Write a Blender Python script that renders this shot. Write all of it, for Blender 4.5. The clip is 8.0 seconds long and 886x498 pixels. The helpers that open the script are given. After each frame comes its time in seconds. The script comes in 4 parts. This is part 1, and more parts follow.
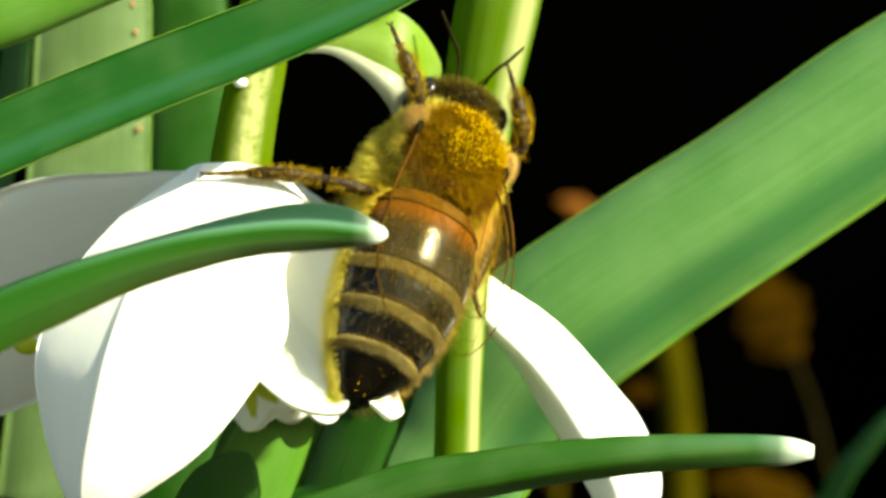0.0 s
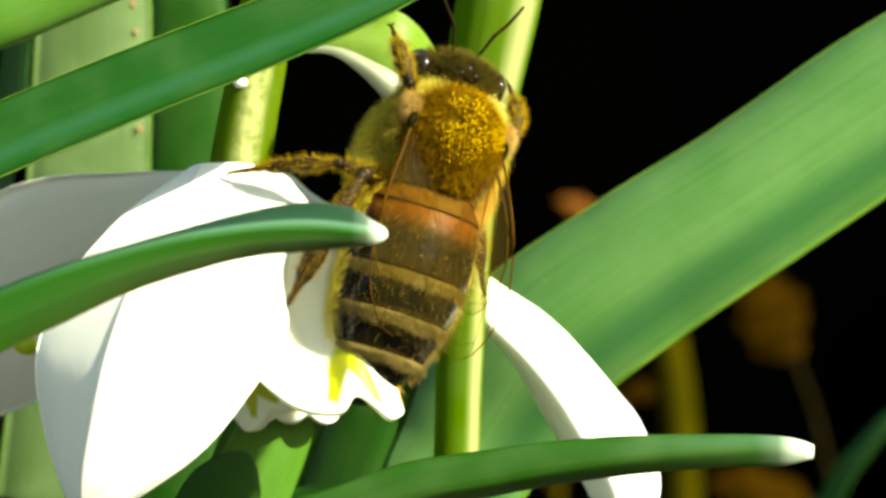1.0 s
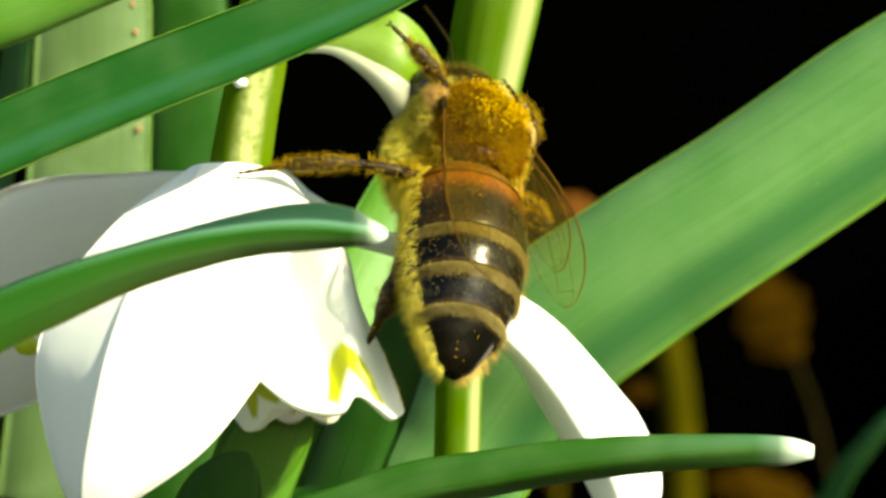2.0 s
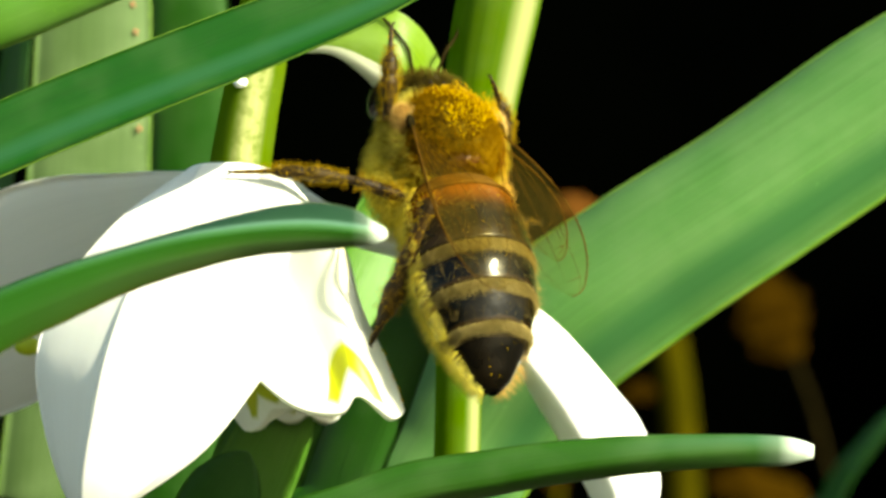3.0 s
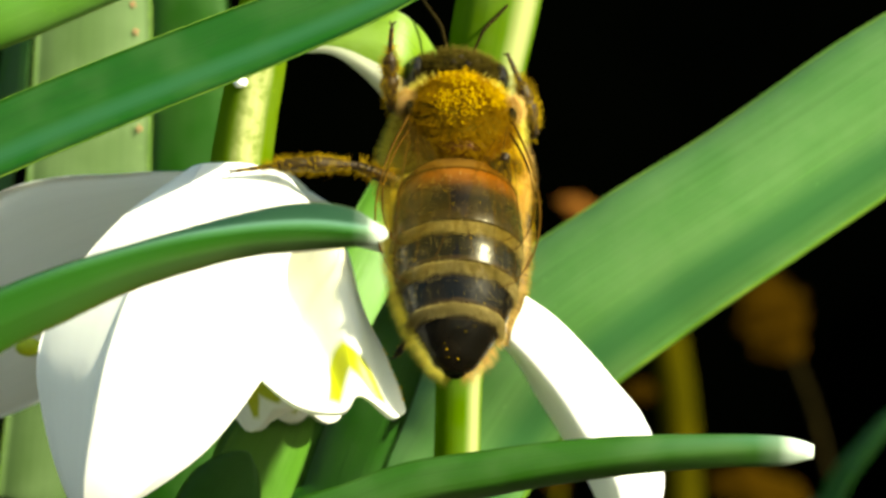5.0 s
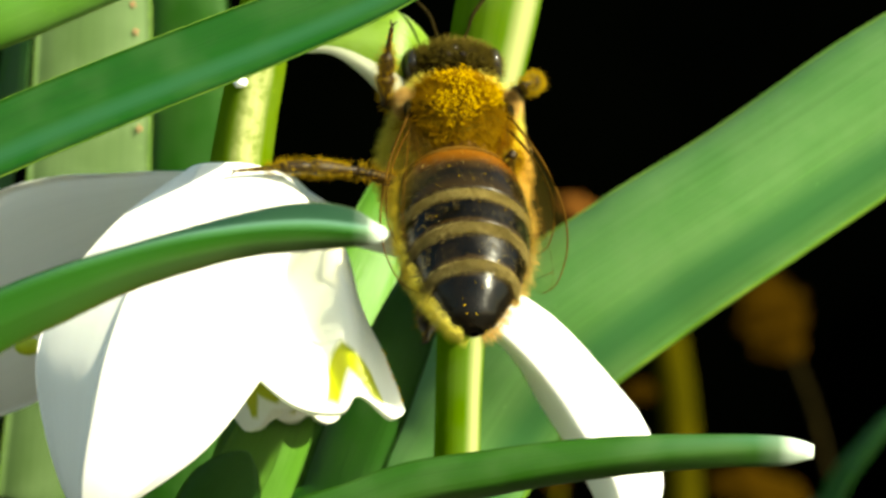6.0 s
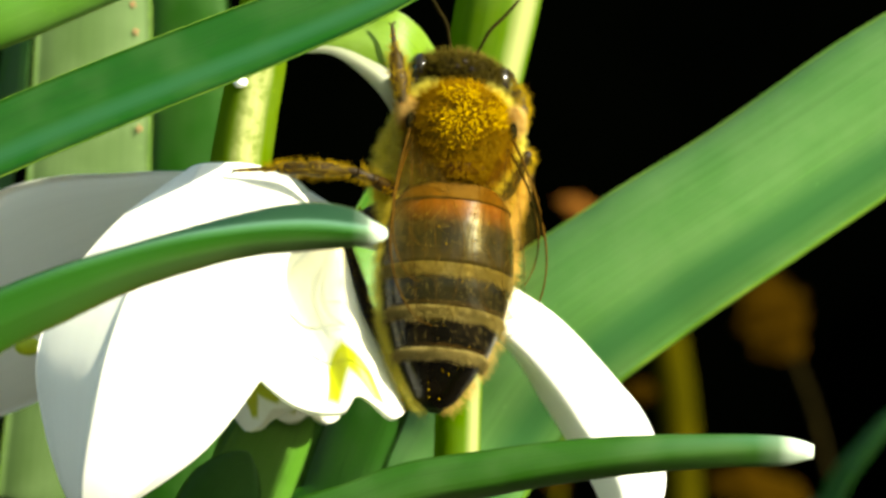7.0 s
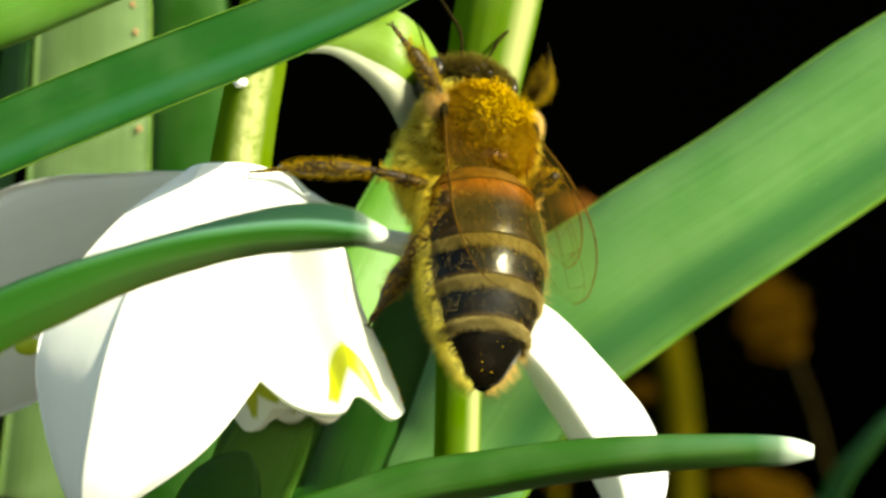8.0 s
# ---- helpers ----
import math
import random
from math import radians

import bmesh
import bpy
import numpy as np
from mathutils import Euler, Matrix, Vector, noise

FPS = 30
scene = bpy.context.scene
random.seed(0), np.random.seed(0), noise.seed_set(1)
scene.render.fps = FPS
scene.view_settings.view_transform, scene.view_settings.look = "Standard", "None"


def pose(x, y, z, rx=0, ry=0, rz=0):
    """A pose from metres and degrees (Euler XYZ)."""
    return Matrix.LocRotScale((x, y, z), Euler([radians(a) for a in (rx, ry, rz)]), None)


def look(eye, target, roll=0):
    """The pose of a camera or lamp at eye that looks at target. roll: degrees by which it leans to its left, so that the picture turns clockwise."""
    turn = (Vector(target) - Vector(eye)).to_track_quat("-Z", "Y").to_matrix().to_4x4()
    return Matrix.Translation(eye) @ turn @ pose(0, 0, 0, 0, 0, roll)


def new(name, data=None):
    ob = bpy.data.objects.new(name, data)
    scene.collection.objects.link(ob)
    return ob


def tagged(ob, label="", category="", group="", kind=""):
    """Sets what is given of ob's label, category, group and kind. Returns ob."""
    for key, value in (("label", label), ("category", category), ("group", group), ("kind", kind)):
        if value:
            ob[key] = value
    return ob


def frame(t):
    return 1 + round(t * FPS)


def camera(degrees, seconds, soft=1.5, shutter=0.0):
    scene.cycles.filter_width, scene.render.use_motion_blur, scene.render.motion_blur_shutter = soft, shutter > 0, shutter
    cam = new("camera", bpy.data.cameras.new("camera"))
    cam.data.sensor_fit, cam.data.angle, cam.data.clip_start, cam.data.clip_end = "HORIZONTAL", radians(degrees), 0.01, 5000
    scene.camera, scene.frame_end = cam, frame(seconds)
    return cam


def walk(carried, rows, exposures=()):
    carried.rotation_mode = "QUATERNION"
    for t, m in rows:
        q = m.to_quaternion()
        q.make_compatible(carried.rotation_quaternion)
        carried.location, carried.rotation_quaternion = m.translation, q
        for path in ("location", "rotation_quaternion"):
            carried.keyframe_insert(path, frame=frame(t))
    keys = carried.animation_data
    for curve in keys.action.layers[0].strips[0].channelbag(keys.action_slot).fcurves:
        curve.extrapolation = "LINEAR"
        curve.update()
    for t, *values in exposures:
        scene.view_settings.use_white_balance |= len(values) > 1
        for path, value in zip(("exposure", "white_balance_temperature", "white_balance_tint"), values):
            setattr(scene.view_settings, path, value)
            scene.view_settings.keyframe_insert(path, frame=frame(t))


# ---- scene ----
# A honey bee on a snowdrop. All plans below are in millimetres; MM turns them into metres.
MM = 0.001

# ---- camera: a macro lens that stands still, tilted up by five degrees ----
cam = camera(11.94, 8.0, soft=3.0, shutter=0.4)
EYE = (0.0, -0.14943, 0.09693)
AIM = (0.0, 0.0, 0.110)
cam.data.dof.use_dof = True
cam.data.dof.focus_distance = 0.145
cam.data.dof.aperture_fstop = 150
walk(cam, [(0.0, look(EYE, AIM)), (8.0, look(EYE, AIM))], exposures=((0.0, 1.84, 7950, -7), (8.0, 1.84, 7950, -7)))

# ---- daylight: a clear sky and a sun to the right, behind the camera ----
SUN_AZ, SUN_EL = radians(53), radians(30)
TO_SUN = Vector((math.sin(SUN_AZ) * math.cos(SUN_EL), -math.cos(SUN_AZ) * math.cos(SUN_EL), math.sin(SUN_EL)))
world = bpy.data.worlds.new("daylight")
scene.world = world
world.use_nodes = True
wn = world.node_tree.nodes
wl = world.node_tree.links
sky = wn.new("ShaderNodeTexSky")
sky.sky_type = "NISHITA"
sky.sun_disc = False
sky.sun_elevation = SUN_EL
sky.sun_rotation = math.pi - SUN_AZ
wn["Background"].inputs["Strength"].default_value = 0.08
wl.new(sky.outputs["Color"], wn["Background"].inputs["Color"])
sun_data = bpy.data.lights.new("sun", "SUN")
sun_data.energy = 5.0
sun_data.angle = radians(0.5)
sun_data.color = (1.0, 0.95, 0.86)
sun = new("sun", sun_data)
sun.matrix_basis = look(Vector((0, 0, 3)) + TO_SUN, (0, 0, 3))


# ---- materials ----
def material(name):
    m = bpy.data.materials.new(name)
    m.use_nodes = True
    nt = m.node_tree
    return m, nt, nt.nodes["Principled BSDF"], nt.nodes["Material Output"]


def node(nt, kind, **props):
    n = nt.nodes.new(kind)
    for socket, value in props.items():
        n.inputs[socket].default_value = value
    return n


def ramp(nt, source, stops):
    r = nt.nodes.new("ShaderNodeValToRGB")
    e = r.color_ramp.elements
    while len(e) < len(stops):
        e.new(0.5)
    for el, (p, c) in zip(e, stops):
        el.position = p
        el.color = (*c, 1) if len(c) == 3 else c
    nt.links.new(source, r.inputs["Fac"])
    return r.outputs["Color"]


def noise_of(nt, vector, scale, detail=4.0, rough=0.55):
    n = node(nt, "ShaderNodeTexNoise", Scale=scale, Detail=detail, Roughness=rough)
    nt.links.new(vector, n.inputs["Vector"])
    return n.outputs["Fac"]


def scaled(nt, source, vec):
    m = nt.nodes.new("ShaderNodeMapping")
    m.inputs["Scale"].default_value = vec
    nt.links.new(source, m.inputs["Vector"])
    return m.outputs["Vector"]


def mix_rgb(nt, fac, a, b, blend="MIX"):
    m = nt.nodes.new("ShaderNodeMix")
    m.data_type = "RGBA"
    m.blend_type = blend
    for sock, v in ((m.inputs[0], fac), (m.inputs[6], a), (m.inputs[7], b)):
        if isinstance(v, (float, int)):
            sock.default_value = v
        elif isinstance(v, tuple):
            sock.default_value = (*v, 1)
        else:
            nt.links.new(v, sock)
    return m.outputs[2]


def with_translucency(nt, bsdf, out, colour, share):
    tr = nt.nodes.new("ShaderNodeBsdfTranslucent")
    if isinstance(colour, tuple):
        tr.inputs["Color"].default_value = (*colour, 1)
    else:
        nt.links.new(colour, tr.inputs["Color"])
    mx = nt.nodes.new("ShaderNodeMixShader")
    mx.inputs[0].default_value = share
    nt.links.new(bsdf.outputs[0], mx.inputs[1])
    nt.links.new(tr.outputs[0], mx.inputs[2])
    nt.links.new(mx.outputs[0], out.inputs["Surface"])


def bump(nt, bsdf, height, mm, strength=1.0):
    b = node(nt, "ShaderNodeBump", Strength=strength, Distance=mm * MM)
    nt.links.new(height, b.inputs["Height"])
    nt.links.new(b.outputs[0], bsdf.inputs["Normal"])


def leaf_material(name, dark, light, rough=0.42, glow=0.22, tip=False, bloom=0.25, shading_stripe=None, flank=0.75, patchy=False):
    """Waxy leaf: long parallel veins, mottling, a grey bloom, and a pale callus at the tip."""
    m, nt, b, out = material(name)
    uv = nt.nodes.new("ShaderNodeUVMap").outputs[0]
    obj = nt.nodes.new("ShaderNodeTexCoord").outputs["Object"]
    veins = noise_of(nt, scaled(nt, uv, (26, 1.2, 1)), 1.0, 3)
    broad = noise_of(nt, scaled(nt, uv, (4, 3.0, 1)), 1.0, 3)
    mott = noise_of(nt, obj, 420.0, 5)
    c = ramp(nt, veins, [(0.1, dark), (0.9, light)])
    c = mix_rgb(nt, 0.5, c, ramp(nt, broad, [(0.15, dark), (0.85, light)]))
    wax = ramp(nt, mott, [(0.4, (0, 0, 0)), (0.75, (bloom, bloom, bloom))])
    fleck = ramp(nt, noise_of(nt, obj, 3800.0, 2), [(0.70, (0, 0, 0)), (0.80, (0.35,) * 3)])
    fine = noise_of(nt, scaled(nt, uv, (90, 2.0, 1)), 1.0, 2)
    c = mix_rgb(nt, 0.35, c, ramp(nt, fine, [(0.3, dark), (0.7, light)]))
    streak = ramp(nt, noise_of(nt, scaled(nt, uv, (46, 5.0, 1)), 1.0, 5, 0.7), [(0.25, (0.80,) * 3), (0.75, (1.18,) * 3)])
    c = mix_rgb(nt, 1.0, c, streak, "MULTIPLY")
    c = mix_rgb(nt, fleck, c, tuple(min(1, 2.2 * q) for q in light))
    c = mix_rgb(nt, wax, c, tuple(0.5 * q + 0.5 * w for q, w in zip(light, (0.30, 0.42, 0.20))))
    if shading_stripe:
        # a lengthwise stripe that puts a lit or shaded band into the colour
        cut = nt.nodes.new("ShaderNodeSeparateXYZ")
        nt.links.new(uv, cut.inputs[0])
        a, z, tint = shading_stripe
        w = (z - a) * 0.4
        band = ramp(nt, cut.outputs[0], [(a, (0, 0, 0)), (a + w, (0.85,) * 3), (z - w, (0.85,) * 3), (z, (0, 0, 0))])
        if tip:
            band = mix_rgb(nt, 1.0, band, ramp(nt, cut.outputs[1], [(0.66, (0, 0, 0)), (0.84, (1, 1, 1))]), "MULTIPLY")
        # breaks the painted highlight into speckles
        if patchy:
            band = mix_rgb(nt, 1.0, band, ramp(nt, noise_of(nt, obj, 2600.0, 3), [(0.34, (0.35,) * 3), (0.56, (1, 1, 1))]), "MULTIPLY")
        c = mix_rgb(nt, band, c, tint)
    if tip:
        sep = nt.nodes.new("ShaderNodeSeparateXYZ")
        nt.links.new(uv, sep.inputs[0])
        # painted light: bluish sky sheen above, highlight along the keel; fresh green below it
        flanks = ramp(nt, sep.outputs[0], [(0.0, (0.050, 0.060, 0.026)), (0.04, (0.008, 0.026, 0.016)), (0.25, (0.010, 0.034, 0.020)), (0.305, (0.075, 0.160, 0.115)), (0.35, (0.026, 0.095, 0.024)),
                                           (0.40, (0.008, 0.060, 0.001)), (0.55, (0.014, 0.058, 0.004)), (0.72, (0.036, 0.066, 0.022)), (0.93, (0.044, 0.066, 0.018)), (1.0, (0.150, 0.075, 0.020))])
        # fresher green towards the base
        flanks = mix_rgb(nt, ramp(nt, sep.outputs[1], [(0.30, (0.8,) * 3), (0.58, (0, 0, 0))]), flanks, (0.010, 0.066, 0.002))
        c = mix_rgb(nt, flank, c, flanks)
        c = mix_rgb(nt, ramp(nt, sep.outputs[1], [(0.84, (0, 0, 0)), (0.885, (0.10,) * 3), (0.93, (0.7,) * 3), (1.0, (1, 1, 1))]), c, (0.62, 0.72, 0.62))
    nt.links.new(c, b.inputs["Base Color"])
    nt.links.new(ramp(nt, mott, [(0.3, (rough - 0.06,) * 3), (0.8, (rough + 0.1,) * 3)]), b.inputs["Roughness"])
    b.inputs["Specular IOR Level"].default_value = 0.22
    bump(nt, b, veins, 0.03)
    with_translucency(nt, b, out, mix_rgb(nt, 0.5, c, (0.30, 0.55, 0.05)), glow)
    return m


def petal_material(name, base=(0.86, 0.87, 0.85), glow=0.28, mark=False):
    m, nt, b, out = material(name)
    uv = nt.nodes.new("ShaderNodeUVMap").outputs[0]
    veins = noise_of(nt, scaled(nt, uv, (22, 1.0, 1)), 1.0, 2)
    cells = noise_of(nt, nt.nodes.new("ShaderNodeTexCoord").outputs["Object"], 2600.0, 3)
    c = mix_rgb(nt, ramp(nt, veins, [(0.3, (0.0,) * 3), (0.7, (0.6,) * 3)]), base, tuple(q * 0.9 for q in base))
    through_colour = (0.80, 0.84, 0.74)
    if mark:
        # the green arch round the notch
        sep = nt.nodes.new("ShaderNodeSeparateXYZ")
        nt.links.new(uv, sep.inputs[0])

        def calc(op, a, k):
            n = nt.nodes.new("ShaderNodeMath")
            n.operation = op
            for sock, v in zip(n.inputs, (a, k)):
                if isinstance(v, (int, float)):
                    sock.default_value = v
                else:
                    nt.links.new(v, sock)
            return n.outputs[0]
        off = calc("ABSOLUTE", calc("SUBTRACT", sep.outputs[0], 0.555), 0)
        arch = calc("ABSOLUTE", calc("SUBTRACT", calc("SUBTRACT", sep.outputs[1], 0.675), calc("MULTIPLY", off, 1.15)), 0)
        inside = calc("ADD", calc("MULTIPLY", arch, 1.0), calc("MULTIPLY", calc("MAXIMUM", calc("SUBTRACT", off, 0.14), 0), 1.6))
        k = ramp(nt, inside, [(0.075, (1, 1, 1)), (0.13, (0, 0, 0))])
        c = mix_rgb(nt, k, c, (0.40, 0.42, 0.006))
        through_colour = mix_rgb(nt, k, through_colour, (0.5, 0.6, 0.02))
    nt.links.new(c, b.inputs["Base Color"])
    b.inputs["Roughness"].default_value = 0.5
    h = mix_rgb(nt, 0.25, veins, cells)
    bump(nt, b, h, 0.025)
    with_translucency(nt, b, out, through_colour, glow)
    return m


def plain(name, colour, rough=0.5, second=None, scale=900.0, relief=0.0, glow=0.0, coat=0.0):
    """A material with mottling between two colours and a fine relief."""
    m, nt, b, out = material(name)
    obj = nt.nodes.new("ShaderNodeTexCoord").outputs["Object"]
    n = noise_of(nt, obj, scale, 5)
    c = ramp(nt, n, [(0.3, colour), (0.7, second or tuple(q * 1.5 for q in colour))])
    nt.links.new(c, b.inputs["Base Color"])
    nt.links.new(ramp(nt, n, [(0.2, (rough * 0.85,) * 3), (0.8, (min(1, rough * 1.15),) * 3)]), b.inputs["Roughness"])
    b.inputs["Coat Weight"].default_value = coat
    if relief:
        bump(nt, b, noise_of(nt, obj, scale * 3, 4), relief)
    if glow:
        with_translucency(nt, b, out, c, glow)
    return m


def matt(m):
    m.node_tree.nodes["Principled BSDF"].inputs["Specular IOR Level"].default_value = 0.0
    return m


def dull(m):
    m.node_tree.nodes["Principled BSDF"].inputs["Specular IOR Level"].default_value = 0.14
    return m


def wing_material():
    m, nt, b, out = material("wing_membrane")
    obj = nt.nodes.new("ShaderNodeTexCoord").outputs["Object"]
    b.inputs["Base Color"].default_value = (0.38, 0.30, 0.06, 1)
    b.inputs["Roughness"].default_value = 0.3
    b.inputs["Specular IOR Level"].default_value = 0.15
    n = noise_of(nt, obj, 900.0, 4)
    bump(nt, b, n, 0.03)
    tr = nt.nodes.new("ShaderNodeBsdfTransparent")
    # smoky amber at the root, clearer towards the tip
    sep = nt.nodes.new("ShaderNodeSeparateXYZ")
    nt.links.new(obj, sep.inputs[0])
    far = nt.nodes.new("ShaderNodeMapRange")
    far.inputs[1].default_value, far.inputs[2].default_value = 0.0, -7.5 * MM
    nt.links.new(sep.outputs[1], far.inputs[0])
    tone = ramp(nt, far.outputs[0], [(0.10, (0.95, 0.82, 0.52)), (0.45, (0.95, 0.90, 0.74)), (0.85, (0.96, 0.94, 0.86))])
    nt.links.new(mix_rgb(nt, ramp(nt, n, [(0.3, (0, 0, 0)), (0.7, (0.35,) * 3)]), tone, (0.95, 0.92, 0.80)), tr.inputs["Color"])
    mx = nt.nodes.new("ShaderNodeMixShader")
    mx.inputs[0].default_value = 0.013
    nt.links.new(tr.outputs[0], mx.inputs[1])
    nt.links.new(b.outputs[0], mx.inputs[2])
    nt.links.new(mx.outputs[0], out.inputs["Surface"])
    return m


# paler stripe stands for the better-lit lower half of the channelled blade
M_LEAF_DARK = leaf_material("leaf_deep_green", (0.00328, 0.03654, 0.00143), (0.00874, 0.06434, 0.00588), 0.4, 0.12, bloom=0.1, shading_stripe=(0.52, 0.9, (0.01604, 0.07308, 0.02629)))
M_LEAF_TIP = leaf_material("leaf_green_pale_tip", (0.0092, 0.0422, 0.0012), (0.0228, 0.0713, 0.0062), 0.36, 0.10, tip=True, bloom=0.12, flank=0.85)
# upper flank lightened in its colour, as if lit by the sky
M_LEAF_HOOD = leaf_material("leaf_hooded", (0.0075, 0.0430, 0.0012), (0.0170, 0.0650, 0.0050), 0.4, 0.15, tip=True, bloom=0.12, shading_stripe=(0.02, 0.50, (0.030, 0.090, 0.040)), flank=0.0)
# darker stripe paints shade on the lower side of the bent blade
M_LEAF_WIDE = leaf_material("leaf_glaucous", (0.0530, 0.1560, 0.0290), (0.0960, 0.2230, 0.0660), 0.5, 0.15, shading_stripe=(0.66, 0.97, (0.026, 0.108, 0.032)))
M_LEAF_PALE = leaf_material("leaf_pale", (0.0370, 0.0760, 0.0180), (0.0680, 0.1130, 0.0370), 0.5, 0.15)
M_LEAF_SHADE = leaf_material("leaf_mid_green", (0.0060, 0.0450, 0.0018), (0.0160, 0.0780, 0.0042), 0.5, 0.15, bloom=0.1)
M_LEAF_YELLOW = leaf_material("leaf_yellow_green", (0.03678, 0.12707, 0.00836), (0.07691, 0.18726, 0.02006), 0.45, 0.22, bloom=0.15)
M_RIM = plain("leaf_margin", (0.0816, 0.2040, 0.0136), 0.4, (0.1768, 0.2992, 0.0340), 500, glow=0.3)
# pale stripe is the scape's sunlit side put into the colour
M_STEM = matt(leaf_material("scape_green", (0.030, 0.084, 0.0012), (0.078, 0.132, 0.004), 0.4, 0.3, bloom=0.2, shading_stripe=(0.05, 0.21, (0.330, 0.350, 0.150))))
# patchy pale stripe is a painted highlight on the round stalk
M_OVARY = matt(leaf_material("pedicel_green", (0.040, 0.085, 0.0010), (0.095, 0.145, 0.005), 0.3, 0.3, bloom=0.1, shading_stripe=(0.19, 0.39, (0.480, 0.500, 0.210)), patchy=True))
M_SPATHE = leaf_material("spathe_green", (0.062, 0.140, 0.003), (0.150, 0.240, 0.012), 0.4, 0.3, bloom=0.5)
M_MEMBRANE = petal_material("spathe_membrane", (0.27, 0.28, 0.20), 0.4)
M_PETAL = petal_material("petal_white", glow=0.25)
M_INNER = petal_material("inner_petal_white", (0.84, 0.85, 0.79), 0.3, mark=True)
M_MARK = plain("green_mark", (0.30, 0.42, 0.01), 0.5, (0.48, 0.55, 0.02), 700, glow=0.2)
# opaque white puts the drop's glint into its colour
M_DEW_GLINT = plain("dew", (0.85, 0.9, 0.9), 0.1)
M_SOIL = plain("dark_soil", (0.018, 0.013, 0.009), 0.95, (0.045, 0.033, 0.022), 60, 4.0)
# near-black colour stands for unlit depth, not for foliage
M_SHADE_SHEET = matt(plain("painted_shade", (0.00005, 0.0001, 0.00005), 1.0, (0.0002, 0.0003, 0.00015), 2.0))
# withered brown darkened in the base colour to stand for shade
M_DRY_SHADED = matt(plain("withered_leaf", (0.0100, 0.0050, 0.0004), 0.8, (0.0210, 0.0105, 0.0007), 150, 0.1))
# brighter russet copy for the one withered leaf that looks lit
M_RUSSET_LIT = matt(plain("russet_leaf_lit", (0.07, 0.026, 0.005), 0.8, (0.13, 0.050, 0.010), 150, 0.1))
M_RUST = plain("rust_spot", (0.2250, 0.0850, 0.0300), 0.7, (0.3000, 0.1400, 0.0600), 1500)
# stalk colour also darkened in place of shade
M_STALK_SHADED = matt(plain("withered_stalk", (0.0200, 0.0180, 0.0010), 0.8, (0.0350, 0.0290, 0.0012), 200, 0.1))
M_CHITIN = plain("dark_chitin", (0.008, 0.006, 0.002), 0.36, (0.022, 0.014, 0.004), 1500, 0.01)
M_FUZZ = matt(plain("ochre_hair", (0.155, 0.078, 0.0035), 0.6, (0.30, 0.165, 0.0085), 700, glow=0.28))
M_SKIN = matt(plain("brown_skin", (0.07000, 0.04200, 0.00420), 0.75, (0.14000, 0.09100, 0.00840), 900, 0.02))
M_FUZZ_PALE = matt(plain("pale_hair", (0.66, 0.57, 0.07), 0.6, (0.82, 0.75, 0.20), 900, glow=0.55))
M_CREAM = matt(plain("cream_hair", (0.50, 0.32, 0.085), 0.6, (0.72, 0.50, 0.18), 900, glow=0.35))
M_BANDHAIR = matt(plain("tan_hair", (0.20, 0.152, 0.048), 0.6, (0.37, 0.29, 0.11), 900, glow=0.25))
M_POLLEN = matt(plain("pollen", (0.42, 0.25, 0.006), 0.7, (0.56, 0.37, 0.014), 2500))
M_DARKHAIR = matt(plain("dark_hair", (0.050, 0.037, 0.006), 0.6, (0.120, 0.092, 0.018), 900, glow=0.25))
M_HEAD = matt(plain("dull_head", (0.006, 0.005, 0.002), 0.6, (0.018, 0.013, 0.004), 1500, 0.02))
M_LEG = dull(plain("leg_chitin", (0.009, 0.005, 0.001), 0.5, (0.028, 0.015, 0.003), 1300, 0.015))
M_COXA = matt(plain("pale_flank_skin", (0.40, 0.33, 0.04), 0.7, (0.55, 0.47, 0.08), 900, 0.02, glow=0.35))
M_LEGHAIR = matt(plain("leg_hair", (0.18, 0.115, 0.008), 0.6, (0.42, 0.28, 0.018), 1200, glow=0.25))
M_EYE = plain("compound_eye", (0.006, 0.005, 0.004), 0.18, (0.015, 0.012, 0.009), 4000)
M_OCELLUS = plain("ocellus", (0.02, 0.015, 0.012), 0.05)


def plate_material(name, stops):
    """Glossy back plate of the abdomen: colour runs from its front rim to its hind rim, uneven and finely pitted."""
    m, nt, b, out = material(name)
    uv = nt.nodes.new("ShaderNodeUVMap").outputs[0]
    obj = nt.nodes.new("ShaderNodeTexCoord").outputs["Object"]
    sep = nt.nodes.new("ShaderNodeSeparateXYZ")
    nt.links.new(uv, sep.inputs[0])
    stray = nt.nodes.new("ShaderNodeMath")
    stray.operation = "MULTIPLY_ADD"
    nt.links.new(noise_of(nt, obj, 1900.0, 3), stray.inputs[0])
    stray.inputs[1].default_value = 0.16
    nt.links.new(sep.outputs[1], stray.inputs[2])
    c = ramp(nt, stray.outputs[0], [(p + 0.08, q) for p, q in stops])
    mott = noise_of(nt, obj, 700.0, 4)
    c = mix_rgb(nt, ramp(nt, mott, [(0.45, (0, 0, 0)), (0.80, (0.15,) * 3)]), c, (0.03, 0.016, 0.003))
    nt.links.new(c, b.inputs["Base Color"])
    nt.links.new(ramp(nt, mott, [(0.35, (0.17,) * 3), (0.65, (0.34,) * 3)]), b.inputs["Roughness"])
    b.inputs["Specular IOR Level"].default_value = 0.17
    bump(nt, b, noise_of(nt, obj, 1900.0, 3), 0.018)
    return m


DARK_PLATE = (0.0012, 0.0009, 0.0002)
M_TAN = matt(plain("tan_chitin", (0.055, 0.026, 0.004), 0.7, (0.10, 0.050, 0.008), 900, 0.012))
